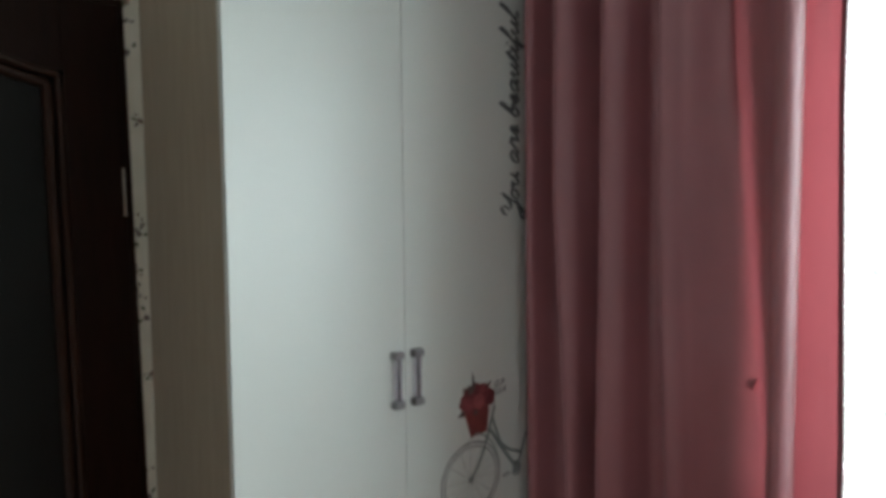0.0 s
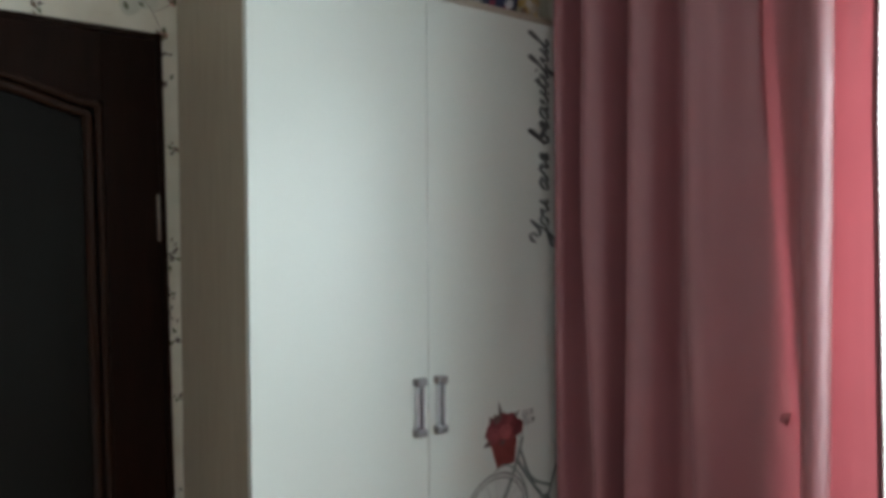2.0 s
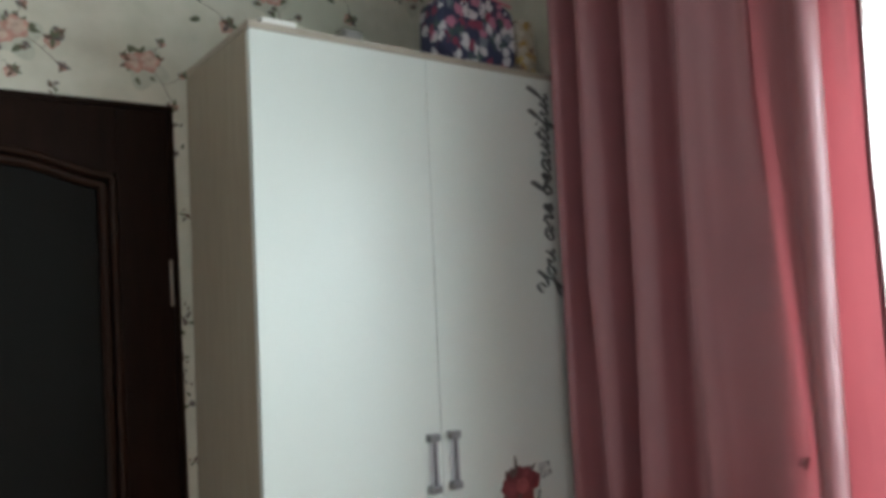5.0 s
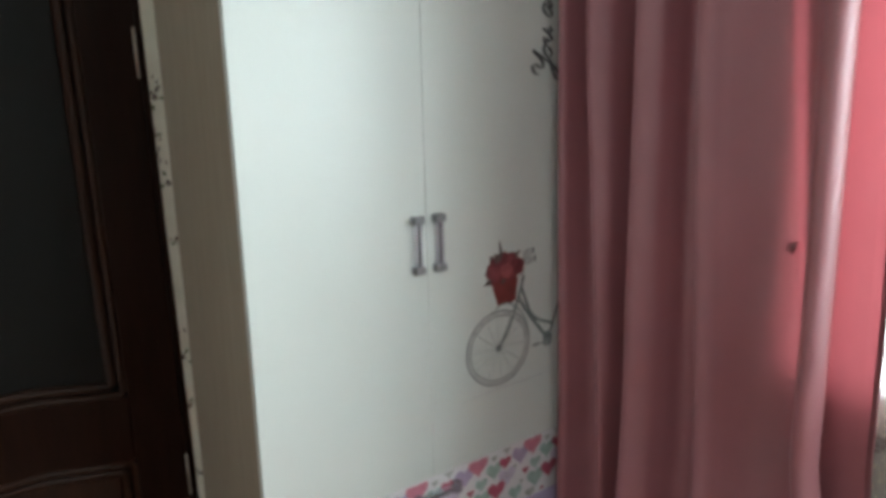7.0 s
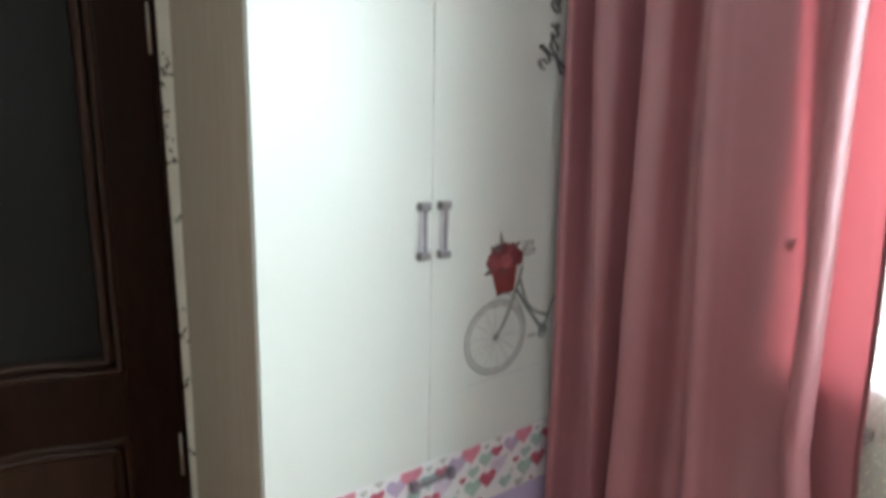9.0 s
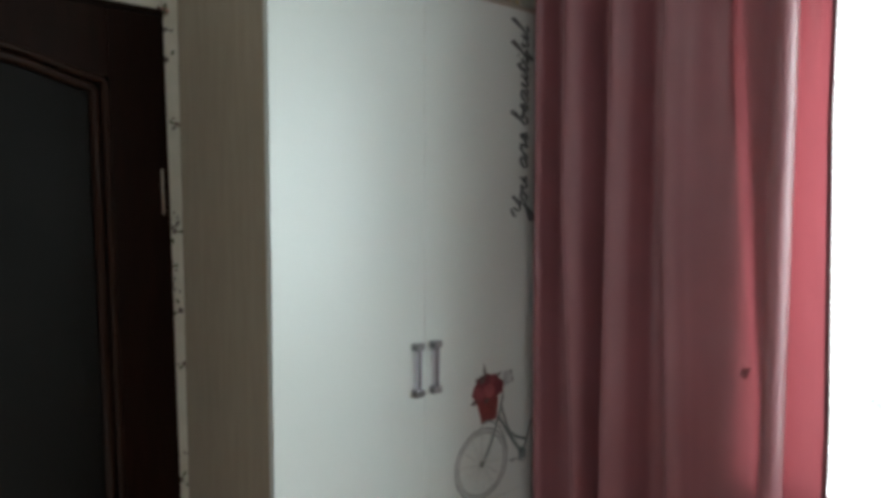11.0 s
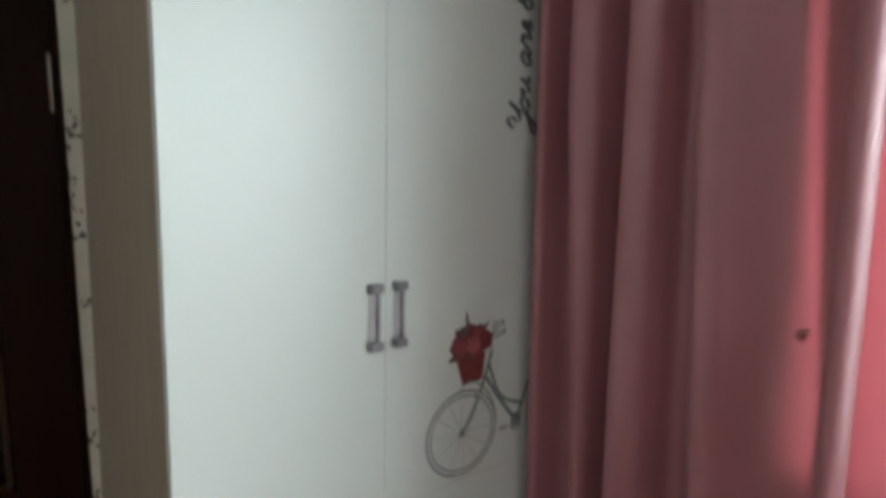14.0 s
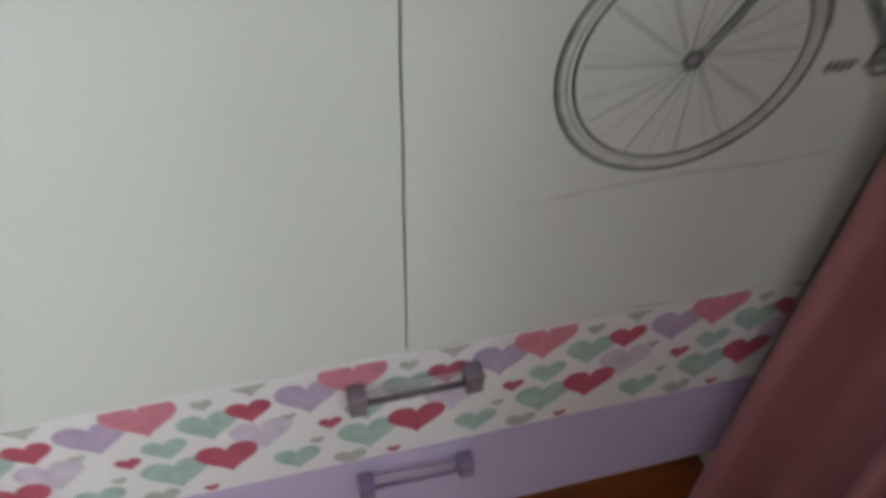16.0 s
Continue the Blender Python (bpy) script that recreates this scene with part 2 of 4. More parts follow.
INK = {
    "pink": printed("ink_rose", (0.61, 0.22, 0.29)), "red": printed("ink_red", (0.46, 0.095, 0.15)),
    "mint": printed("ink_mint", (0.37, 0.51, 0.465)), "lilac": printed("ink_lilac", (0.47, 0.37, 0.53)),
    "pale": printed("ink_pale_lilac", (0.60, 0.53, 0.64)), "grey": printed("ink_grey", (0.43, 0.44, 0.41)),
    "black": printed("ink_black", (0.09, 0.095, 0.10)), "steel": printed("ink_steel", (0.27, 0.29, 0.285), 0.3),
    "teal": printed("ink_teal", (0.19, 0.235, 0.225), 0.3), "brick": printed("ink_brick", (0.20, 0.042, 0.038)),
    "wine": printed("ink_wine", (0.17, 0.034, 0.043), 0.3), "rose": printed("ink_bloom", (0.25, 0.066, 0.076), 0.25),
    "petal": printed("ink_petal", (0.36, 0.10, 0.11), 0.2), "leaf": printed("ink_dark_leaf", (0.12, 0.09, 0.085), 0.3), "shade": printed("ink_pale_shadow", (0.60, 0.61, 0.60)), "faint": printed("ink_faint_pencil", (0.54, 0.55, 0.54)),
    "green": printed("ink_leaf_green", (0.10, 0.11, 0.06), 0.3), "brown": printed("ink_twig", (0.13, 0.075, 0.05), 0.3),
    "peach": printed("ink_peach", (0.44, 0.225, 0.18), 0.3), "blush": printed("ink_blush", (0.54, 0.39, 0.32), 0.2),
    "mist": printed("ink_mist", (0.48, 0.48, 0.40), 0.1), "cream": printed("ink_cream", (0.66, 0.64, 0.58), 0.1),
}


# ---- mesh helpers ----
def box(bm, x0, x1, y0, y1, z0, z1, bevel=0.0, mat=0):
    vs = [bm.verts.new((x, y, z)) for x in (x0, x1) for y in (y0, y1) for z in (z0, z1)]
    fs = [bm.faces.new([vs[i] for i in q]) for q in ((0, 1, 3, 2), (4, 6, 7, 5), (0, 4, 5, 1), (2, 3, 7, 6), (0, 2, 6, 4), (1, 5, 7, 3))]
    for f in fs:
        f.material_index = mat
    if bevel:
        es = list({e for f in fs for e in f.edges})
        r = bmesh.ops.bevel(bm, geom=es, offset=bevel, segments=2, affect="EDGES", profile=0.6)
        for f in r["faces"]:
            f.material_index = mat
    return bm


def boxed(*a, **k):
    return box(bmesh.new(), *a, **k)


def tube(bm, pts, r, n=8, closed=False, flat=1.0, mat=0):
    """A round bar along points; flat squeezes it in y."""
    pts = [Vector(p) for p in pts]
    rings = []
    for i, p in enumerate(pts):
        a = pts[i - 1] if (i or closed) else p
        b = pts[(i + 1) % len(pts)] if (i < len(pts) - 1 or closed) else p
        d = (b - a).normalized()
        up = Vector((0, -1, 0)) if abs(d.y) < 0.9 else Vector((1, 0, 0))
        s = d.cross(up).normalized()
        u = s.cross(d).normalized()
        rings.append([bm.verts.new(p + r * (math.cos(k * math.tau / n) * s + math.sin(k * math.tau / n) * u * flat)) for k in range(n)])
    m = len(rings)
    for i in range(m if closed else m - 1):
        for k in range(n):
            f = bm.faces.new((rings[i][k], rings[i][(k + 1) % n], rings[(i + 1) % m][(k + 1) % n], rings[(i + 1) % m][k]))
            f.material_index, f.smooth = mat, True
    if not closed:
        for ring in (rings[0][::-1], rings[-1]):
            bm.faces.new(ring).material_index = mat
    return bm


def spline(pts, steps=6, closed=False):
    """Catmull-Rom through points."""
    p = [Vector(q) for q in pts]
    n = len(p)
    out = []
    for i in range(n if closed else n - 1):
        a, b, c, d = ((p[(i + k) % n] if closed else p[min(max(i + k, 0), n - 1)]) for k in (-1, 0, 1, 2))
        for s in range(steps):
            t = s / steps
            out.append(0.5 * (2 * b + (c - a) * t + (2 * a - 5 * b + 4 * c - d) * t * t + (3 * b - a - 3 * c + d) * t ** 3))
    return out if closed else out + [p[-1]]


class Flat:
    """Flat prints laid on an upright face: u runs along it, v up. Each later layer lies a hair above the one before."""

    def __init__(self, at):
        self.bm, self.at, self.layer, self.mats = bmesh.new(), at, 0, []

    def slot(self, ink):
        if ink not in self.mats:
            self.mats.append(ink)
        return self.mats.index(ink)

    def face(self, pts, ink):
        self.layer += 1
        vs = [self.bm.verts.new(self.at(p[0], p[1], self.layer * 4e-6)) for p in pts]
        f = self.bm.faces.new(vs)
        f.material_index = self.slot(ink)

    def ring(self, c, rx, rz, w, ink, tilt=0.0, n=56):
        self.layer += 1
        loops = []
        for k in (0, 1):
            loops.append([self.bm.verts.new(self.at(c[0] + (rx - w * k) * math.cos(a), c[1] + (rz - w * k) * math.sin(a), self.layer * 4e-6)) for a in (math.tau * i / n for i in range(n))])
        for i in range(n):
            j = (i + 1) % n
            self.bm.faces.new((loops[0][i], loops[0][j], loops[1][j], loops[1][i])).material_index = self.slot(ink)

    def line(self, pts, w, ink, pen=0.0, taper=False):
        """A ribbon; pen > 0 thickens the down strokes, like a broad nib."""
        self.layer += 1
        pts = [Vector(p[:2]) for p in pts]
        left, right = [], []
        for i, p in enumerate(pts):
            d = pts[min(i + 1, len(pts) - 1)] - pts[max(i - 1, 0)]
            d = d.normalized() if d.length > 1e-9 else Vector((1, 0))
            nrm = Vector((-d.y, d.x))
            h = w * (1 - pen + pen * 2.0 * abs(d.dot(Vector((0.35, -0.94)))) ** 2) / 2 if pen else w / 2
            if taper:
                h *= 0.25 + 0.75 * math.sin(math.pi * min(1, max(0, i / (len(pts) - 1))))
            left.append(self.bm.verts.new(self.at(*(p + nrm * h), self.layer * 4e-6)))
            right.append(self.bm.verts.new(self.at(*(p - nrm * h), self.layer * 4e-6)))
        for i in range(len(pts) - 1):
            self.bm.faces.new((left[i], left[i + 1], right[i + 1], right[i])).material_index = self.slot(ink)

    def blob(self, c, r, ink, lobes=5, depth=0.2, turn=0.0, squash=1.0, n=40):
        self.face([(c[0] + r * (1 + depth * math.cos(lobes * a + turn)) * math.cos(a), c[1] + squash * r * (1 + depth * math.cos(lobes * a + turn)) * math.sin(a)) for a in (math.tau * i / n for i in range(n))], ink)

    def leaf(self, a, b, w, ink):
        a, b = Vector(a), Vector(b)
        d = b - a
        nrm = Vector((-d.y, d.x)).normalized()
        side = [(a + d * t + nrm * w * math.sin(math.pi * t ** 0.8), a + d * t - nrm * w * math.sin(math.pi * t ** 0.8)) for t in (0.15, 0.35, 0.55, 0.75, 0.9)]
        self.face([a] + [s[0] for s in side] + [b] + [s[1] for s in side[::-1]], ink)

    def heart(self, c, w, ink, top=None, low=None, lo=None, hi=None):
        """A heart w wide; cut where it passes the board's edges."""
        pts = []
        for i in range(36):
            t = math.tau * i / 36
            x = 16 * math.sin(t) ** 3
            z = 13 * math.cos(t) - 5 * math.cos(2 * t) - 2 * math.cos(3 * t) - math.cos(4 * t)
            pts.append((c[0] + x * w / 32, c[1] + (z + 2) * w / 34))
        for axis, sign, lim in ((1, 1, top), (1, -1, low), (0, -1, lo), (0, 1, hi)):
            if lim is None:
                continue
            cut = []
            for i, p in enumerate(pts):
                q = pts[i - 1]
                ip, iq = sign * (lim - p[axis]) >= 0, sign * (lim - q[axis]) >= 0
                if ip != iq:
                    k = (lim - q[axis]) / (p[axis] - q[axis])
                    cut.append((q[0] + k * (p[0] - q[0]), q[1] + k * (p[1] - q[1])))
                if ip:
                    cut.append(p)
            pts = cut
            if len(pts) < 3:
                return
        self.face(pts, ink)


def mesh_of(name, bm, mats):
    me = bpy.data.meshes.new(name)
    bmesh.ops.recalc_face_normals(bm, faces=bm.faces)
    bm.to_mesh(me)
    bm.free()
    for m in mats if isinstance(mats, (list, tuple)) else [mats]:
        me.materials.append(m)
    return me


def part(name, bm, mats, parent, label=""):
    ob = new(name, mesh_of(name, bm, mats))
    ob.parent = parent
    ob.matrix_parent_inverse = parent.matrix_world.inverted() if parent.type == "EMPTY" else Matrix.Identity(4)
    return tagged(ob, label)


def print_part(name, flat, parent, label=""):
    return part(name, flat.bm, [INK[i] for i in flat.mats], parent, label)


def thing(name, at, label, category, group="", kind=""):
    ob = new(name)
    ob.empty_display_size = 0.05
    ob.location = at
    ob.matrix_world = Matrix.Translation(at)
    return tagged(ob, label, category, group, kind)


def smooth(ob, angle=0.7):
    for p in ob.data.polygons:
        p.use_smooth = True
    ob.data.set_sharp_from_angle(angle=angle)
    return ob


# ---- the room ----
def structure(name, bm, mats, label, category):
    return tagged(new(name, mesh_of(name, bm, mats)), label, category, "", "structure")


DOOR_L, DOOR_R, DOOR_T = -0.868, -0.026, 1.982
LEAN = 0.0135  # the doorway stands slightly out of plumb beside the wardrobe


def lean_x(x, z):
    return x + LEAN * (1.25 - z)


T = 0.16
bm = bmesh.new()
box(bm, WALL_W - T, DOOR_L, WALL_N, WALL_N + T, 0, CEIL)
box(bm, DOOR_R, WALL_E, WALL_N, WALL_N + T, 0, CEIL)
box(bm, DOOR_L, DOOR_R, WALL_N, WALL_N + T, DOOR_T, CEIL)
for v in bm.verts:
    if min(abs(v.co.x - DOOR_L), abs(v.co.x - DOOR_R)) < 0.001:
        v.co.x = lean_x(v.co.x, v.co.z)
wall_north = structure("wall_north", bm, PAPER, "cream wallpapered wall with rose sprays round the door", "wall")
WE = WALL_E + 0.3
bm = bmesh.new()
box(bm, WALL_E, WE, WALL_S - T, WIN_Y0, 0, CEIL)
box(bm, WALL_E, WE, WIN_Y1, WALL_N + T, 0, CEIL)
box(bm, WALL_E, WE, WIN_Y0, WIN_Y1, 0, WIN_Z0 - 0.03)
box(bm, WALL_E, WE, WIN_Y0, WIN_Y1, WIN_Z1, CEIL)
wall_east = structure("wall_east", bm, PAPER, "cream wallpapered window wall with rose sprays", "wall")
# out of view; white instead of wallpaper, added as reflectors for fill light
structure("wall_west", boxed(WALL_W - T, WALL_W, WALL_S - T, WALL_N, 0, CEIL), BOUNCE_WHITE, "unseen wall painted white to bounce light", "wall")
structure("wall_south", boxed(WALL_W, WALL_E, WALL_S - T, WALL_S, 0, CEIL), BOUNCE_WHITE, "unseen wall painted white to bounce light", "wall")
structure("ceiling", boxed(WALL_W - T, WE, WALL_S - T, WALL_N + T, CEIL, CEIL + 0.1), CEILING, "plain white painted ceiling", "ceiling")
floor = structure("floor", boxed(WALL_W - T, WE, WALL_S - T, WALL_N + T, -0.1, -0.0145), JOINT, "varnished orange-brown pine plank floor", "floor")
bm = bmesh.new()
box(bm, DOOR_R + 0.019, -0.002, WALL_N - 0.016, WALL_N - 0.001, 0.0, 0.055, 0.003)
structure("baseboard", bm, OAK_FLAT, "short pale wooden skirting beside the door", "baseboard")
bm = bmesh.new()
box(bm, WALL_E - 0.016, WALL_E - 0.001, WALL_S, WALL_N - 0.002, 0.0, 0.055, 0.003)
structure("baseboard_east", bm, OAK_FLAT, "pale wooden skirting under the window", "baseboard")

structure("backdrop", boxed(6.0, 6.02, -9.0, 6.0, -3.5, 7.0), backdrop_sky(), "bright hazy daylight outside the window", "backdrop")

# window
window_1 = tagged(thing("window_1", (WALL_E + 0.2, (WIN_Y0 + WIN_Y1) / 2, WIN_Z0), "white plastic window with three sashes, widened out of view for light", "window"), kind="structure")


def ring_frame(y0, y1, z0, z1, w, x0, x1, bevel=0.004):
    bm = bmesh.new()
    box(bm, x0, x1, y0, y1, z0, z0 + w, bevel)
    box(bm, x0, x1, y0, y1, z1 - w, z1, bevel)
    box(bm, x0 + 0.001, x1 - 0.001, y0, y0 + w, z0 + w, z1 - w, bevel)
    box(bm, x0 + 0.001, x1 - 0.001, y1 - w, y1, z0 + w, z1 - w, bevel)
    return bm


FX = WALL_E + 0.17
part("window_frame", ring_frame(WIN_Y0, WIN_Y1, WIN_Z0, WIN_Z1, 0.03, FX, FX + 0.065), PVC, window_1)
# the further sashes are unseen; they fill the opening widened for light
third = (WIN_Y1 - WIN_Y0 - 0.096) / 3
for y0, y1 in ((WIN_Y0 + 0.048 + third * k + 0.003, WIN_Y0 + 0.048 + third * (k + 1) - 0.003) for k in range(3)):
    sash = part("sash", ring_frame(y0, y1, WIN_Z0 + 0.022, WIN_Z1 - 0.028, 0.024, FX - 0.012, FX + 0.045, 0.006), PVC, window_1)
    pane = part("pane", boxed(FX + 0.01, FX + 0.016, y0 + 0.036, y1 - 0.036, WIN_Z0 + 0.044, WIN_Z1 - 0.050), GLASS, sash, "clear glass pane")
    pane.visible_shadow = False
part("window_sill", boxed(WALL_E - 0.005, FX + 0.002, WIN_Y0 - 0.04, WIN_Y1 + 0.04, WIN_Z0 - 0.028, WIN_Z0, 0.006), PVC, window_1, "white plastic sill board")

# ---- door ----
door_1 = tagged(thing("door_1", ((DOOR_L + DOOR_R) / 2, WALL_N, 0), "closed dark-stained wooden door with a smoked glass panel", "door"), kind="structure")
JW = 0.016
bm = bmesh.new()
box(bm, DOOR_L + 0.001, DOOR_L + JW, WALL_N - 0.004, WALL_N + 0.1, 0, DOOR_T - 0.001, 0.002)
box(bm, DOOR_R - JW, DOOR_R - 0.001, WALL_N - 0.004, WALL_N + 0.1, 0, DOOR_T - 0.001, 0.002)
box(bm, DOOR_L + JW, DOOR_R - JW, WALL_N - 0.004, WALL_N + 0.1, DOOR_T - JW, DOOR_T - 0.001, 0.002)
# unseen strips added behind the jambs against light leaking past the leaf
for a, b, c, d in ((DOOR_L + 0.001, DOOR_L + 0.03, 0, DOOR_T), (DOOR_R - 0.03, DOOR_R - 0.001, 0, DOOR_T), (DOOR_L + 0.031, DOOR_R - 0.031, DOOR_T - 0.03, DOOR_T)):
    box(bm, a, b, WALL_N + 0.101, WALL_N + 0.13, c, d - 0.002)
part("door_frame", bm, DARKWOOD, door_1)
# unseen slab across the whole doorway, added to keep outside light out
part("door_stop", boxed(DOOR_L + JW, DOOR_R - JW, WALL_N + 0.062, WALL_N + 0.099, 0.002, DOOR_T - JW - 0.001), DARKWOOD, door_1)
LX0, LX1, LZ0, LZ1 = DOOR_L + JW + 0.003, DOOR_R - JW - 0.003, 0.006, DOOR_T - JW - 0.003
LY0, LY1 = WALL_N - 0.012, WALL_N + 0.028
SW = 0.122
IX0, IX1 = LX0 + SW, LX1 - SW
for x0, x1 in ((LX0, IX0), (IX1, LX1)):
    part("stile", boxed(x0, x1, LY0, LY1, LZ0, LZ1, 0.003), DARKWOOD, door_1)


def hump(x):
    u = 1 - abs((x - (IX0 + IX1) / 2) / ((IX1 - IX0) / 2))
    return 0.5 - 0.5 * math.cos(math.pi * min(1, u * 1.15))


def glass_top(x): return 1.803 + 0.052 * hump(x)
def glass_bot(x): return 0.728 + 0.028 * hump(x)
def low_top(x): return 0.562 + 0.032 * hump(x)
def low_bot(x): return 0.232
def leaf_top(x): return LZ1
def leaf_bot(x): return LZ0


def rail(lo, hi, n=28):
    bm = bmesh.new()
    cols = []
    for i in range(n + 1):
        x = IX0 + (IX1 - IX0) * i / n
        cols.append([bm.verts.new((x, y, z)) for y in (LY0 + 0.001, LY1) for z in (lo(x), hi(x))])
    for a, b in zip(cols, cols[1:]):
        for q in ((0, 1), (3, 2), (1, 3), (2, 0)):
            bm.faces.new((a[q[0]], a[q[1]], b[q[1]], b[q[0]]))
    return bm


part("rail", rail(leaf_bot, low_bot), DARKWOOD, door_1)
part("rail", rail(low_top, glass_bot), DARKWOOD, door_1)
part("rail", rail(glass_top, leaf_top), DARKWOOD, door_1)


def loop(lo, hi, inset, n=30):
    xs = [IX0 + inset + (IX1 - IX0 - 2 * inset) * i / n for i in range(n + 1)]
    e = 0.008
    low = [(x, lo(x) + inset) for x in xs]
    high = [(x, hi(x) - inset) for x in xs[::-1]]
    low[0], low[-1] = (low[0][0] + e, low[0][1]), (low[-1][0] - e, low[-1][1])
    high[0], high[-1] = (high[0][0] - e, high[0][1]), (high[-1][0] + e, high[-1][1])
    right = [(xs[-1], low[-1][1] + e), (xs[-1], high[0][1] - e)]
    left = [(xs[0], high[-1][1] - e), (xs[0], low[0][1] + e)]
    return low + right + high + left


for lo, hi, name in ((glass_bot, glass_top, "glass_moulding"), (low_bot, low_top, "panel_moulding")):
    bm = bmesh.new()
    for inset, r, y in ((0.008, 0.009, LY0 + 0.004), (0.030, 0.012, LY0 + 0.013)):
        tube(bm, [(x, y, z) for x, z in loop(lo, hi, inset)], r, 8, True)
    part(name, bm, DARKPANEL, door_1)
part("glass_panel", rail(lambda x: glass_bot(x) - 0.012, lambda x: glass_top(x) + 0.012), FROST, door_1, "smoked frosted glass").location.y += 0.018
part("lower_panel", rail(lambda x: low_bot(x) - 0.012, lambda x: low_top(x) + 0.012), DARKPANEL, door_1).location.y += 0.016
HX = DOOR_R - 0.0245
for z in (1.535, 0.48):
    bm = bmesh.new()
    tube(bm, [(HX, LY0 - 0.006, z - 0.05), (HX, LY0 - 0.006, z + 0.05)], 0.0032, 10)
    tube(bm, [(HX, LY0 - 0.006, z - 0.056), (HX, LY0 - 0.006, z - 0.05)], 0.0035, 8)
    tube(bm, [(HX, LY0 - 0.006, z + 0.05), (HX, LY0 - 0.006, z + 0.056)], 0.0035, 8)
    part("hinge", bm, BRASS, door_1, "dull steel hinge")

for ob in door_1.children:
    for v in ob.data.vertices:
        v.co.x = lean_x(v.co.x, v.co.z)

# ---- wardrobe ----
wardrobe = thing("wardrobe", (WARD_W / 2, 0.2, 0), "white two-door wardrobe with pale oak sides and printed drawers", "wardrobe")
BACK, DT, G = WALL_N - 0.004, 0.018, 0.0008
Z_PL, Z_D1, Z_D2, Z_TOP = 0.100, 0.290, 0.474, 2.058
part("side_panel", boxed(0, 0.016, DT + 0.002, BACK, 0, WARD_H - 0.017, 0.001), OAK, wardrobe, "pale oak laminate side")
bm = boxed(WARD_W - 0.016, WARD_W, DT + 0.002, BACK, Z_PL - 0.016, WARD_H - 0.017, 0.001)
box(bm, WARD_W - 0.016, WARD_W, 0.063, BACK, 0, Z_PL - 0.0165)
part("side_panel", bm, OAK, wardrobe, "pale oak laminate side")
part("top_panel", boxed(-0.001, WARD_W + 0.001, 0.002, BACK, WARD_H - 0.016, WARD_H, 0.001), OAK_FLAT, wardrobe, "pale oak laminate top")
part("bottom_panel", boxed(0.017, WARD_W - 0.017, DT + 0.004, BACK - 0.006, Z_PL - 0.016, Z_PL), OAK_FLAT, wardrobe)
part("back_panel", boxed(0.017, WARD_W - 0.017, BACK - 0.005, BACK - 0.001, 0.02, WARD_H - 0.018), OAK, wardrobe)
part("plinth", boxed(0.017, WARD_W, 0.045, 0.061, 0, Z_PL - 0.017, 0.001), OAK_FLAT, wardrobe, "pale oak laminate plinth")
half = WARD_W / 2
doors = []
for x0, x1 in ((0.0, half - G), (half + G, WARD_W)):
    bm = boxed(x0, x1, 0.0, DT, Z_D2 + G, Z_TOP, 0.0012)
    doors.append(part("door", bm, WHITE, wardrobe, "smooth white door"))
drawer_hearts = part("drawer_front", boxed(0, WARD_W, 0, DT, Z_D1 + G, Z_D2 - G, 0.0012), DRAWER_WHITE, wardrobe, "white drawer front printed with coloured hearts")
drawer_lilac = part("drawer_front", boxed(0, WARD_W, 0, DT, Z_PL + 0.002, Z_D1 - G, 0.0012), LILAC, wardrobe, "plain lilac drawer front")


def on_front(u, v, h):
    return (u, -0.0004 - h, v)


def handle(c, turn, mats, label):
    """A clear bar with a dark core between two square feet; c: its middle on the front."""
    m = pose(c[0], -0.0, c[1], 0, turn, 0)
    root = part("handle", tube(bmesh.new(), [(0, -0.0165, -0.052), (0, -0.0165, 0.052)], 0.0032, 8), mats[1], wardrobe, label)
    bm = boxed(-0.0135, 0.0135, -0.0125, -0.0095, -0.0505, 0.0505)
    kids = [part("grip", bm, mats[0], root, "clear lilac plastic grip")]
    for s in (-1, 1):
        b = boxed(-0.0145, 0.0145, -0.0225, -0.0005, s * 0.06 - 0.0095, s * 0.06 + 0.0095, 0.004)
        kids.append(part("foot", b, mats[2], root, "grey satin foot"))
    for ob in (root, *kids):
        ob.data.transform(m)
    return root


handle((0.418, 1.0815), 0, (ACRYL, ROD, GREY), "clear plastic bar handle with grey feet")
handle((0.4795, 1.0805), 0, (ACRYL, ROD, GREY), "clear plastic bar handle with grey feet")
handle((0.456, 0.427), 90, (ACRYL, ROD, DUSK), "clear plastic bar handle with grey feet")
handle((0.456, 0.249), 90, (ACRYL, GRIPLILAC, GRIPLILAC), "dusky lilac bar handle")

# hearts, repeated every 20 cm along the drawer
HEART_STEP = 0.2
hearts = Flat(on_front)


def heart_row(items):
    for k in range(-1, 5):
        for u, v, w, ink in items:
            hearts.heart((u + k * HEART_STEP, v), w * 1.1, ink, Z_D2 - 0.004, Z_D1 + 0.004, 0.003, WARD_W - 0.003)


heart_row([(0.196, 0.448, 0.063, "pink"), (0.349, 0.432, 0.058, "lilac"), (0.298, 0.384, 0.058, "pale"), (0.098, 0.476, 0.052, "grey")])
heart_row([(0.251, 0.416, 0.052, "mint"), (0.205, 0.391, 0.040, "mint"), (0.205, 0.343, 0.060, "mint"), (0.327, 0.324, 0.046, "mint")])
heart_row([(0.252, 0.453, 0.019, "grey"), (0.292, 0.428, 0.040, "red"), (0.259, 0.354, 0.058, "red"), (0.367, 0.379, 0.023, "red")])
heart_row([(0.328, 0.406, 0.014, "grey"), (0.351, 0.352, 0.014, "grey"), (0.232, 0.301, 0.015, "red"), (0.183, 0.303, 0.034, "grey")])
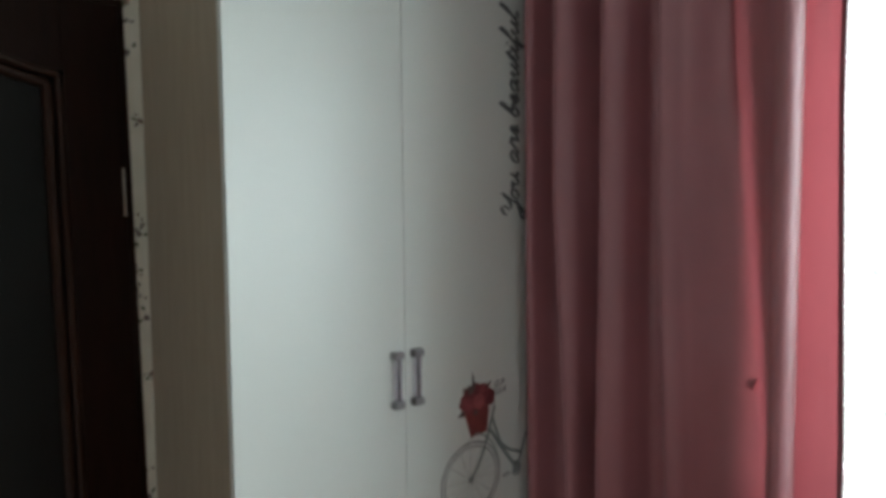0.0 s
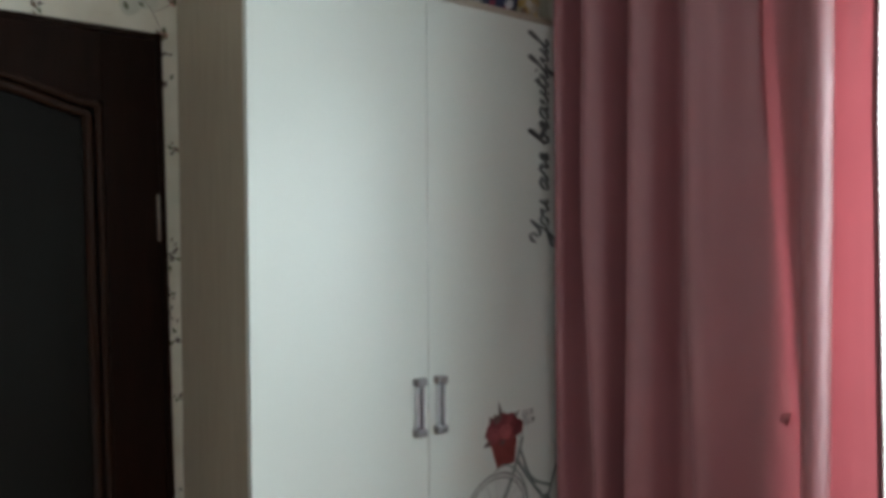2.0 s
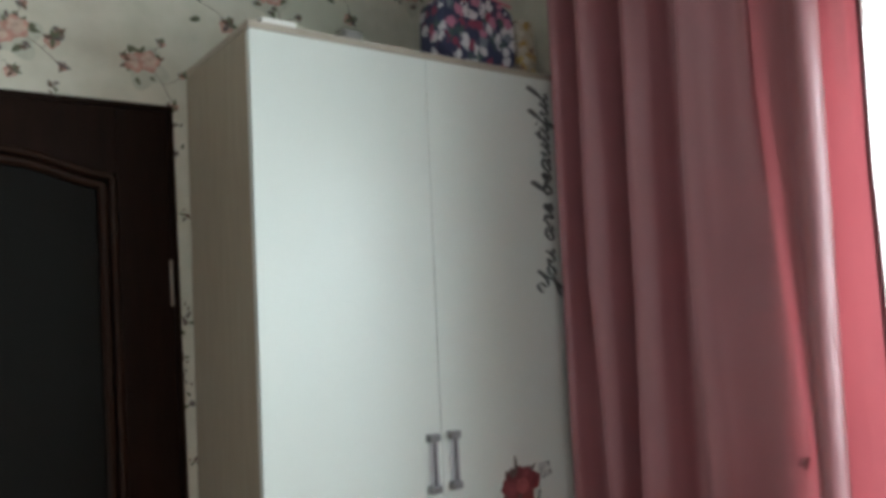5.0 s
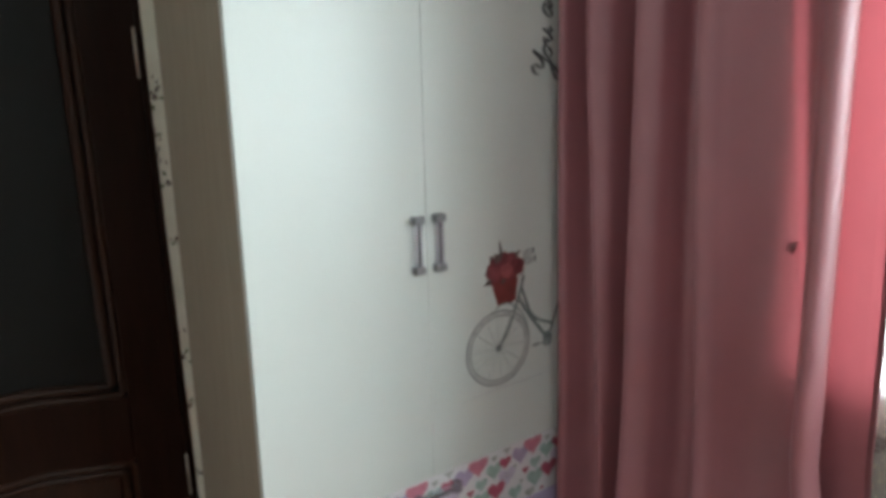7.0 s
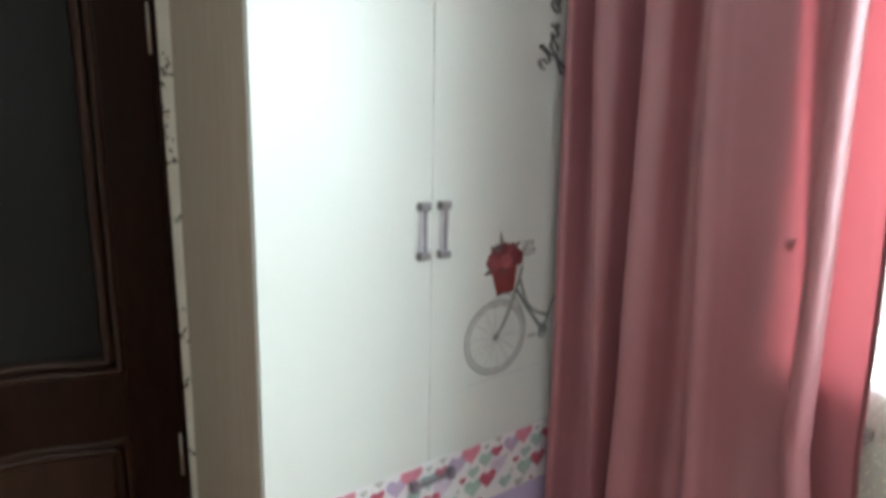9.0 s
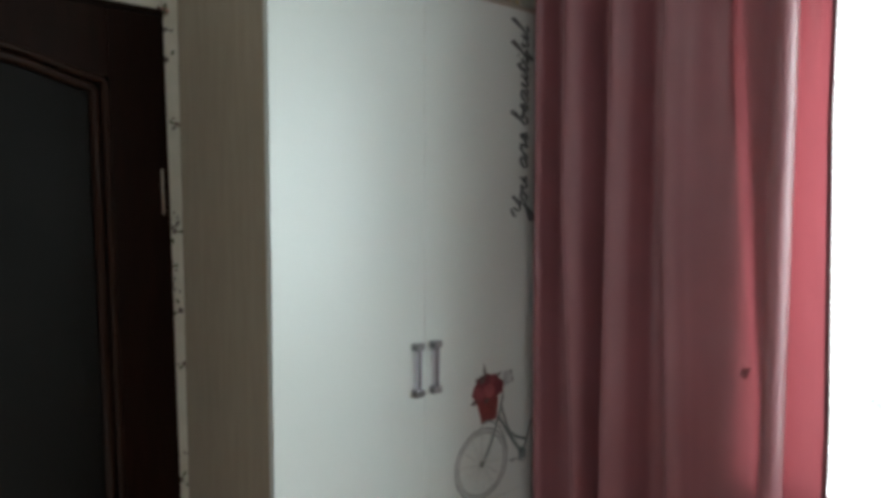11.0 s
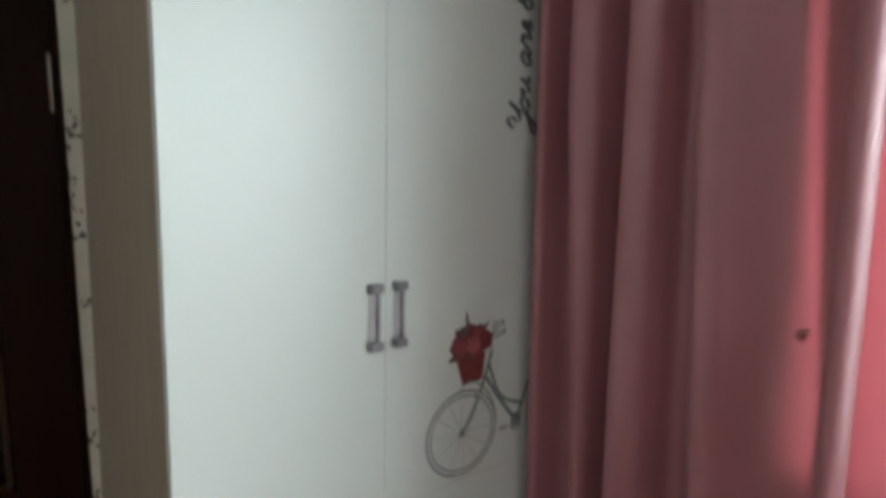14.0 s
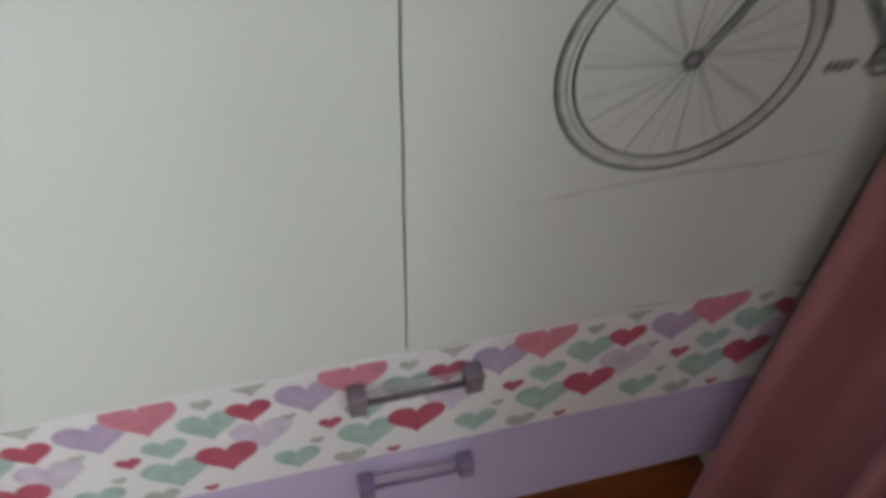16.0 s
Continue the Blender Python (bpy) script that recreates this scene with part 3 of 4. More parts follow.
print_part("heart_print", hearts, drawer_hearts, "rose, red, mint and lilac hearts")

# bicycle with a flower basket on the second door
HUB = (0.672, 0.766)
wheel = Flat(on_front)
for i in range(36):
    a = math.tau * (i + 0.45 * math.sin(i * 2.4)) / 36
    wheel.line([(HUB[0] + 0.006 * math.cos(a + 0.6), HUB[1] + 0.006 * math.sin(a + 0.6)), (HUB[0] + 0.089 * math.cos(a), HUB[1] + 0.086 * math.sin(a))], 0.0010 if i % 3 else 0.0013, "steel" if i % 3 == 0 else ("faint" if i % 3 == 1 else "grey"))
wheel.ring(HUB, 0.110, 0.103, 0.0105, "steel")
wheel.ring(HUB, 0.1055, 0.0985, 0.0045, "shade")
wheel.ring(HUB, 0.0965, 0.090, 0.0030, "black")
wheel.ring(HUB, 0.1105, 0.1035, 0.0022, "black")
wheel.blob(HUB, 0.009, "black", 6, 0.1)
wheel.blob(HUB, 0.005, "steel", 6, 0.1)
wheel.line(spline([(0.66, 0.872, 0), (0.695, 0.886, 0), (0.735, 0.866, 0), (0.765, 0.83, 0), (0.783, 0.78, 0)]), 0.006, "teal", taper=True)
print_part("wheel_print", wheel, doors[1], "pencil-drawn grey bicycle wheel")

bike = Flat(on_front)


def pipe(pts, w):
    s = spline([(p[0] + (0.005 if p != HUB else 0.0), p[1] - 0.003, 0) for p in pts], 8)
    bike.line(s, w, "black")
    bike.line(s, w * 0.62, "teal")


pipe([HUB, (0.70, 0.812), (0.727, 0.868), (0.742, 0.905), (0.757, 0.952)], 0.0095)
pipe([(0.738, 0.892), (0.775, 0.842), (0.812, 0.797), (0.842, 0.762)], 0.011)
pipe([(0.750, 0.918), (0.766, 0.878), (0.785, 0.840), (0.818, 0.815), (0.866, 0.797)], 0.0085)
pipe([(0.852, 0.760), (0.868, 0.80), (0.888, 0.85)], 0.0085)
bike.blob((0.852, 0.757), 0.018, "teal", 7, 0.08)
bike.ring((0.852, 0.746), 0.017, 0.017, 0.004, "black", n=24)
for a in (0.4, 1.6, 2.7, 3.8, 5.1):
    bike.line([(0.852, 0.746), (0.852 + 0.015 * math.cos(a), 0.746 + 0.015 * math.sin(a))], 0.003, "steel")
pipe([(0.851, 0.748), (0.826, 0.744)], 0.005)
for k in range(4):
    bike.line([(0.796 + 0.007 * k, 0.739), (0.799 + 0.007 * k, 0.750)], 0.0032, "black")
bike.line([(0.793, 0.744), (0.826, 0.746)], 0.003, "steel")
bike.ring((0.757, 0.955), 0.008, 0.009, 0.003, "steel", n=20)
print_part("frame_print", bike, doors[1], "pencil-drawn grey-green bicycle frame")

basket = Flat(on_front)
for u, v in ((0.770, 1.008), (0.776, 0.986)):
    basket.blob((u, v), 0.010, "steel", 5, 0.25)
    basket.blob((u + 0.001, v + 0.001), 0.006, "shade", 5, 0.25)
    basket.line([(u + 0.006, v + 0.001), (u + 0.031, v + 0.004)], 0.014, "black")
    basket.line([(u + 0.009, v + 0.0015), (u + 0.024, v + 0.0035)], 0.009, "shade")
basket.line([(0.757, 0.972), (0.764, 0.99), (0.770, 1.0)], 0.003, "black")
basket.leaf((0.672, 0.955), (0.622, 0.943), 0.007, "leaf")
basket.leaf((0.686, 1.0), (0.677, 1.058), 0.0055, "leaf")
basket.leaf((0.725, 1.0), (0.752, 1.022), 0.006, "leaf")
basket.leaf((0.662, 0.99), (0.645, 1.02), 0.010, "leaf")
basket.leaf((0.672, 0.985), (0.662, 1.026), 0.009, "leaf")
basket.face([(0.647, 0.952), (0.742, 0.950), (0.733, 0.885), (0.671, 0.880)], "brick")
for i, (u, v, r) in enumerate(((0.690, 1.003, 0.021), (0.716, 1.000, 0.020), (0.652, 0.976, 0.022), (0.732, 0.973, 0.023), (0.664, 0.994, 0.018), (0.690, 0.971, 0.022), (0.668, 0.962, 0.018), (0.712, 0.962, 0.018))):
    basket.blob((u, v), r, "wine", 5, 0.09, i)
    basket.blob((u + 0.001, v), r * 0.82, "rose" if i % 2 == 1 or i == 2 else "wine", 5, 0.10, i + 0.7)
    basket.line([(u + r * 0.5 * math.cos(a), v + r * 0.5 * math.sin(a)) for a in (0.3 + 0.5 * k + i for k in range(9))], 0.0012, "brick")
basket.leaf((0.660, 0.998), (0.690, 1.022), 0.011, "leaf")
for u, v, r, ink in ((0.660, 0.967, 0.024, "rose"), (0.741, 0.978, 0.024, "wine"), (0.702, 0.971, 0.023, "petal")):
    basket.blob((u, v), r, "brick", 5, 0.06, u * 90)
    basket.blob((u, v + 0.001), r * 0.9, ink, 5, 0.07, u * 90)
    basket.line([(u + r * 0.55 * math.cos(a), v + r * 0.55 * math.sin(a)) for a in (0.4 + 0.5 * k for k in range(7))], 0.0014, "wine" if ink != "wine" else "rose")
basket.leaf((0.70, 0.950), (0.680, 0.940), 0.006, "leaf")
basket.leaf((0.652, 0.955), (0.626, 0.946), 0.006, "leaf")
print_part("basket_print", basket, doors[1], "red basket full of red flowers")

ground_line = Flat(on_front)
ground_line.line([(0.545, 0.645), (0.62, 0.651), (0.69, 0.654), (0.78, 0.651), (0.86, 0.655)], 0.005, "faint", taper=True)
print_part("shadow_print", ground_line, doors[1])

# the script that climbs the second door
LETTERS = {
    "Y": [[(0.05, 1.5), (0, 1.95), (0.35, 2.3), (0.62, 1.9), (0.55, 1.3), (0.8, 1.0), (1.2, 1.3), (1.5, 2.2), (1.4, 1.2), (1.3, 0.2), (1.0, -0.8), (0.5, -0.95), (0.45, -0.5), (1.0, -0.1), (1.6, 0.3)]],
    "o": [[(0.55, 1.0), (0.2, 0.8), (0.1, 0.3), (0.35, 0), (0.65, 0.2), (0.75, 0.7), (0.55, 1.0), (0.72, 0.8), (1.0, 0.85)]],
    "u": [[(0, 0.5), (0.2, 1), (0.2, 0.3), (0.4, 0), (0.7, 0.3), (0.85, 1), (0.85, 0.3), (1.0, 0), (1.2, 0.3)]],
    "a": [[(0.8, 0.9), (0.45, 1.0), (0.15, 0.6), (0.2, 0.1), (0.5, 0.05), (0.8, 0.5), (0.85, 1.0), (0.8, 0.3), (0.95, 0), (1.2, 0.3)]],
    "r": [[(0, 0.3), (0.25, 1.0), (0.3, 1.15), (0.4, 0.9), (0.7, 0.95), (0.65, 0.4), (0.75, 0), (1.0, 0.3)]],
    "e": [[(0, 0.3), (0.4, 0.5), (0.6, 0.8), (0.45, 1.02), (0.2, 0.75), (0.2, 0.25), (0.45, 0), (0.85, 0.3)]],
    "b": [[(0, 0.4), (0.4, 1.6), (0.45, 2.3), (0.25, 2.3), (0.15, 1.5), (0.15, 0.2), (0.45, 0), (0.75, 0.4), (0.65, 0.9), (0.45, 0.7), (1.0, 0.75)]],
    "t": [[(0, 0.3), (0.3, 1.6), (0.25, 0.4), (0.4, 0), (0.7, 0.3)], [(0, 1.15), (0.6, 1.2)]],
    "i": [[(0, 0.3), (0.25, 1), (0.22, 0.3), (0.4, 0), (0.65, 0.3)], [(0.30, 1.42), (0.38, 1.52)]],
    "f": [[(0, 0.3), (0.4, 1.4), (0.55, 2.2), (0.35, 2.35), (0.25, 1.6), (0.2, 0), (0.15, -0.6), (0.35, -0.6), (0.4, -0.1), (0.35, 0.1), (0.7, 0.3)]],
    "l": [[(0, 0.3), (0.4, 1.6), (0.45, 2.3), (0.25, 2.3), (0.18, 1.4), (0.2, 0.3), (0.4, 0), (0.7, 0.3)]],
}


def written(text, start, baseline, advance, height, ink, slant=0.32):
    """Script that runs up the door from z = start, its feet on x = baseline."""
    fl = Flat(on_front)
    pen = 0.0
    for ch in text:
        if ch == " ":
            pen += 0.6
            continue
        for stroke in LETTERS[ch]:
            pts = spline([(pen + u + slant * v, v, 0) for u, v in stroke], 6)
            fl.line([(baseline - p[1] * height, start + p[0] * advance) for p in pts], 0.0076, ink, 0.62)
        pen += max(p[0] for p in LETTERS[ch][0])
    return fl


print_part("lettering", written("You are beautiful", 1.450, 0.862, 0.0348, 0.030, "black"), doors[1], "You are beautiful in black script")

# ---- things on the wardrobe ----
handbag = thing("handbag", (0.657, 0.09, WARD_H), "navy cotton bag printed with red, pink and white flowers", "bag")
bm = bmesh.new()
for k, (y, s) in enumerate(((0.03, 0.93), (0.042, 1.0), (0.125, 1.0), (0.14, 0.92))):
    ring = []
    for i in range(48):
        a = math.tau * i / 48
        cx, sx = math.cos(a), math.sin(a)
        px = 0.138 * s * math.copysign(abs(cx) ** 0.42, cx) * (1.0 - 0.06 * (sx + 1))
        pz = 0.096 * s * math.copysign(abs(sx) ** 0.42, sx)
        ring.append(bm.verts.new((0.657 + px, y, WARD_H + 0.097 + pz + 0.003 * math.sin(5 * a))))
    if k:
        for i in range(48):
            bm.faces.new((prev[i], prev[(i + 1) % 48], ring[(i + 1) % 48], ring[i]))
    else:
        bm.faces.new(ring)
    prev = ring
bm.faces.new(prev)
smooth(part("bag_body", bm, BAG, handbag))
bm = bmesh.new()
tube(bm, spline([(0.587, 0.085, WARD_H + 0.188), (0.594, 0.08, WARD_H + 0.22), (0.657, 0.08, WARD_H + 0.237), (0.722, 0.08, WARD_H + 0.22), (0.728, 0.085, WARD_H + 0.188)], 8), 0.012, 8, flat=0.5)
part("bag_handle", bm, PINK, handbag, "pink webbing handle")
bm = bmesh.new()
tube(bm, spline([(0.534, 0.04, WARD_H + 0.186), (0.602, 0.036, WARD_H + 0.193), (0.712, 0.036, WARD_H + 0.193), (0.780, 0.04, WARD_H + 0.186)], 6), 0.004, 6)
part("zip", bm, PINK, handbag)
bm = bmesh.new()
for k in range(7):
    t = k / 6
    r = 0.94 + 0.06 * math.sin(math.pi * min(1.0, t * 1.4))
    ring = []
    for i in range(24):
        a = math.tau * i / 24
        cx, sx = math.cos(a), math.sin(a)
        ring.append(bm.verts.new((0.838 + 0.036 * r * math.copysign(abs(cx) ** 0.4, cx) - 0.006 * t, 0.075 + 0.045 * r * math.copysign(abs(sx) ** 0.4, sx) + 0.004 * t, WARD_H + 0.0005 + 0.155 * t)))
    if k:
        for i in range(24):
            bm.faces.new((prev[i], prev[(i + 1) % 24], ring[(i + 1) % 24], ring[i]))
    else:
        bm.faces.new(ring[::-1])
    prev = ring
bm.faces.new(prev)
tagged(smooth(new("gift_box", mesh_of("gift_box", bm, CREAMPRINT))), "small cream box printed with brown and yellow flowers", "box")
bm = bmesh.new()
box(bm, 0.035, 0.115, 0.012, 0.24, WARD_H + 0.0005, WARD_H + 0.016, 0.002)
tagged(smooth(new("card_box", mesh_of("card_box", bm, SHEET))), "flat white cardboard box lying on the wardrobe", "box")
bm = bmesh.new()
box(bm, 0.262, 0.312, 0.06, 0.12, WARD_H + 0.0005, WARD_H + 0.045, 0.004)
tagged(smooth(new("small_box", mesh_of("small_box", bm, GREYBOX))), "small grey cardboard box standing on the wardrobe", "box")

# ---- curtains ----
curtain = thing("curtain", (0.86, -0.43, 0.03), "heavy dusty rose curtain hanging in deep folds", "curtain")
CRESTS = ((-0.146, 0.0, 0.832), (-0.290, 0.004, 0.826), (-0.456, 0.0, 0.824))
FOLDS = [(-0.026, 0.890), (-0.034, 0.858), (-0.048, 0.842), (-0.062, 0.846), (-0.072, 0.872), (-0.084, 0.898), (-0.104, 0.908), (-0.126, 0.900)]
for c, wide, front in CRESTS:
    FOLDS += [(c + 0.008, front + 0.034), (c, front), (c - 0.014, front - 0.008), (c - 0.034 - wide, front - 0.002)]
    if c > -0.4:
        FOLDS += [(c - 0.054 - wide, front + 0.016), (c - 0.071 - wide, front + 0.050), (c - 0.084 - wide, front + 0.076), (c - 0.104, 0.909), (c - 0.124, 0.902)]
# the last deep valley, then the flap that folds back on itself, and the flat side strip
FOLDS += [(-0.512, 0.846), (-0.545, 0.872), (-0.580, 0.890), (-0.615, 0.898), (-0.648, 0.895), (-0.672, 0.880), (-0.694, 0.852), (-0.710, 0.822), (-0.722, 0.802), (-0.736, 0.793), (-0.750, 0.796), (-0.760, 0.810), (-0.764, 0.829),
          (-0.760, 0.846), (-0.744, 0.862), (-0.716, 0.878), (-0.694, 0.892), (-0.688, 0.902), (-0.698, 0.906), (-0.74, 0.897), (-0.785, 0.888), (-0.82, 0.880)]
CTOP = 2.44


def hem_z(y):
    return 0.022 + 0.04 * max(0.0, 1 - (y + 0.04) / -0.33) ** 1.2


def drape(y, x, z):
    """A fold's line, as the cloth spreads towards the floor and gathers at the rail."""
    x += 0.2 * max(0.0, x - 0.85)
    spread = min(1.0, max(0.0, (1.5 - z) / 1.1))
    shift = -spread * (0.060 * math.exp(-((y + 0.15) / 0.06) ** 2) + 0.045 * math.exp(-((y + 0.48) / 0.09) ** 2))
    low = min(1.0, max(0.0, (0.70 - z) / 0.62))
    near = min(1.0, max(0.0, (-y - 0.15) / 0.6))
    far = min(1.0, max(0.0, (z - 1.9) / 0.5))
    lip = near if y > -0.755 else 1.0 - 0.55 * min(1.0, (-0.755 - y) / 0.05)
    x -= 0.080 * low ** 1.4 * min(1.0, max(0.0, (-y - 0.18) / 0.16))
    high = min(1.0, max(0.0, (z - 1.0) / 0.9))
    shift += (0.085 * high - 0.020) * math.exp(-((y + 0.655) / 0.045) ** 2)
    y2 = y + shift - 0.19 * low ** 1.3 * near ** 2 * lip - 0.018 * min(1.0, max(0.0, (1.7 - z) / 0.7)) * (1.0 if y < -0.78 else 0.0)
    x += 0.004 * math.sin(3.3 * z + 14 * y) - 0.15 * far * (x - 0.86)
    w = noise.noise(Vector((y * 11, z * 2.3, 1.7))) * 0.0035 + noise.noise(Vector((y * 30, z * 6, 5.1))) * 0.0012
    high = min(1.0, max(0.0, (z - 1.6) / 0.7))
    pleat = 0.010 * high * math.sin(y * 88 + 1.3 + 2.0 * noise.noise(Vector((y * 6, z * 0.8, 9.0))))
    return x + w + pleat, y2


def curtain_sheet(sections, rows, top, bottom):
    bm = bmesh.new()
    line = spline([(y, x, 0) for y, x in sections], 8)
    grid = []
    for p in line:
        col = []
        for j in range(rows + 1):
            z = bottom(p.x) + (top - bottom(p.x)) * j / rows
            x, y = drape(p.x, p.y, z)
            col.append(bm.verts.new((x, min(y, -0.02), z)))
        grid.append(col)
    for a, b in zip(grid, grid[1:]):
        for j in range(rows):
            bm.faces.new((a[j], b[j], b[j + 1], a[j + 1])).smooth = True
    return bm


part("drape", curtain_sheet(FOLDS, 170, CTOP, hem_z), CURTAIN, curtain)
bm = bmesh.new()
ring = [bm.verts.new(p) for p in ((0.903, -0.656, 1.118), (0.906, -0.634, 1.112), (0.906, -0.628, 1.096), (0.903, -0.646, 1.088))]
tip = bm.verts.new((0.889, -0.650, 1.100))
for k in range(4):
    bm.faces.new((ring[k], ring[(k + 1) % 4], tip)).smooth = True
part("snag", bm, CURTAIN, curtain, "small pulled snag in the cloth")
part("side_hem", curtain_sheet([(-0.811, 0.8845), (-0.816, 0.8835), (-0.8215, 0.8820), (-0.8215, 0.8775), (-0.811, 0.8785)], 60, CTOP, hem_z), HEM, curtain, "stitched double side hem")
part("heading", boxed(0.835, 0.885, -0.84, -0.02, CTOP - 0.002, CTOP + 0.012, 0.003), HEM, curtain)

tulle = thing("tulle_curtain", (0.930, -1.1, 0.1), "sheer white net curtain printed with grey butterflies", "curtain")
bm = bmesh.new()
grid = []
for i in range(261):
    y = -0.03 - 2.92 * i / 260
    amp = 0.006 if y < -0.95 else 0.003
    grid.append([bm.verts.new((0.930 + amp * math.sin(y * 46 + 0.8 * math.sin(3 * z)) + 0.003 * math.sin(y * 17 + z), y, z)) for z in (0.06 + (CTOP - 0.06) * j / 24 for j in range(25))])
for a, b in zip(grid, grid[1:]):
    for j in range(24):
        bm.faces.new((a[j], b[j], b[j + 1], a[j + 1])).smooth = True
part("net", bm, TULLE, tulle)


def butterfly(y, z, turn, s):
    """Two pairs of slim wings, spread in a V."""
    bm = bmesh.new()
    for side, sc in ((-1, 1.0), (1, 0.85)):
        for ang, ln, w in ((52, 0.046, 0.011), (98, 0.030, 0.009)):
            a = radians(90 + side * ang * 0.8 + turn)
            d, nrm = Vector((math.cos(a), math.sin(a))), Vector((-math.sin(a), math.cos(a)))
            root = Vector((math.cos(radians(turn)), math.sin(radians(turn)))) * side * -0.006 * s
            pts = [root + d * ln * s * sc * (0.12 + 0.88 * t) + nrm * k * w * s * math.sin(math.pi * t ** 0.75) for k, ts in ((1, (0, 0.25, 0.5, 0.75, 1.0)), (-1, (0.75, 0.5, 0.25))) for t in ts]
            bm.faces.new([bm.verts.new((0.9185, y + p.x, z + p.y)) for p in pts])
    part("butterfly_print", bm, WING, tulle, "grey printed butterfly")


for y, z, turn, s in ((-0.915, 1.872, 20, 0.85), (-0.972, 1.612, -50, 0.9), (-0.888, 1.352, 15, 0.8), (-0.942, 1.085, -40, 0.95), (-0.83, 1.83, 40, 0.5), (-1.16, 1.86, 30, 0.9), (-1.21, 1.43, -35, 0.9), (-1.12, 1.16, 25, 0.8), (-1.42, 1.70, -20, 0.9), (-1.46, 1.22, 40, 0.9), (-1.68, 1.52, 10, 0.8), (-1.75, 1.95, -30, 0.9)):
    butterfly(y, z, turn, s)

rail_thing = thing("curtain_rail", (0.89, -1.05, CEIL - 0.03), "white two-track curtain rail under the ceiling", "curtain rail")
part("track", boxed(0.845, 0.940, -3.05, -0.01, CEIL - 0.05, CEIL - 0.0005, 0.003), PVC, rail_thing)
for y in (-0.06, -0.2, -0.34, -0.48, -0.62, -0.78):
    part("glider", boxed(0.852, 0.866, y - 0.006, y + 0.006, CTOP + 0.010, CEIL - 0.048, 0.001), PVC, rail_thing)
for i in range(16):
    y = -0.08 - 2.8 * i / 15
    part("glider", boxed(0.924, 0.936, y - 0.005, y + 0.005, CTOP - 0.004, CEIL - 0.048, 0.001), PVC, rail_thing)


# ---- wallpaper sprays ----
def spray(at, seed, kind):
    """One printed rose spray: blooms, buds, leaves and twigs."""
    rnd = random.Random(seed)
    fl = Flat(at)

    def leaf_at(u, v, a, ln, ink):
        fl.leaf((u, v), (u + ln * math.cos(a), v + ln * math.sin(a)), ln * 0.26, ink)

    if kind == "rose":
        fl.blob((0.01, -0.012), 0.05, "mist", 4, 0.2, rnd.random() * 6)
        fl.line(spline([(0.01, 0, 0), (0.045, -0.04, 0), (0.075, -0.1, 0)]), 0.0018, "brown")
        fl.line(spline([(0.0, 0.0, 0), (0.03, 0.035, 0), (0.05, 0.055, 0)]), 0.0018, "brown")
        fl.line(spline([(0.05, -0.05, 0), (0.08, -0.035, 0), (0.1, -0.02, 0)]), 0.0016, "brown")
        for _ in range(16):
            a = rnd.uniform(0, math.tau)
            r = rnd.uniform(0.022, 0.044)
            leaf_at(r * math.cos(a), r * 0.8 * math.sin(a) - 0.004, a + rnd.uniform(-0.8, 0.8), rnd.uniform(0.016, 0.026), rnd.choice(("green", "brown", "green", "leaf")))
        for u, v, r in ((-0.016, 0.0, 0.024), (0.016, 0.006, 0.026)):
            fl.blob((u, v), r, "peach", 5, 0.12, rnd.random() * 6)
            fl.blob((u + 0.002, v + 0.002), r * 0.72, "blush", 5, 0.15, rnd.random() * 6)
            for k in range(3):
                fl.line([(u + r * (0.25 + 0.2 * k) * math.cos(a), v + r * (0.25 + 0.2 * k) * math.sin(a)) for a in (k * 2 + 0.45 * i for i in range(7))], 0.0014, "peach" if k else "brown")
        for u, v in ((0.05, 0.056), (0.1, -0.02), (0.078, -0.1), (-0.04, 0.012)):
            fl.blob((u, v), 0.009, "peach", 4, 0.15)
            for k in range(5):
                leaf_at(u, v, rnd.uniform(0, math.tau), rnd.uniform(0.012, 0.02), rnd.choice(("green", "brown", "leaf")))
    elif kind == "bud":
        fl.line(spline([(-0.075, 0.015, 0), (-0.03, 0.016, 0), (0, 0, 0)]), 0.0016, "brown")
        fl.blob((0, -0.004), 0.016, "peach", 4, 0.15, rnd.random())
        fl.blob((0.002, -0.004), 0.009, "blush", 4, 0.15, rnd.random())
        for a in (0.2, 1.3, 1.9, 2.8, 4.6):
            leaf_at(0.004, 0.004, a + rnd.uniform(-0.2, 0.2), 0.024, rnd.choice(("green", "brown", "leaf")))
        leaf_at(-0.06, -0.02, 3.9, 0.03, "green")
        leaf_at(-0.075, 0.015, 2.5, 0.022, "green")
    else:
        for k in range(5):
            u, v = rnd.uniform(-0.008, 0.008), rnd.uniform(-0.014, 0.014)
            leaf_at(u, v, rnd.uniform(0, math.tau), rnd.uniform(0.010, 0.02), rnd.choice(("brown", "leaf", "green")))
    return fl


def on_wall(u, v, h):
    return (u, -h, v)


sprays = {}
for kind in ("rose", "bud", "leaf"):
    for s in range(3):
        fl = spray(on_wall, 11 * s + len(kind), kind)
        sprays[kind, s] = mesh_of(kind + "_print", fl.bm, [INK[i] for i in fl.mats])


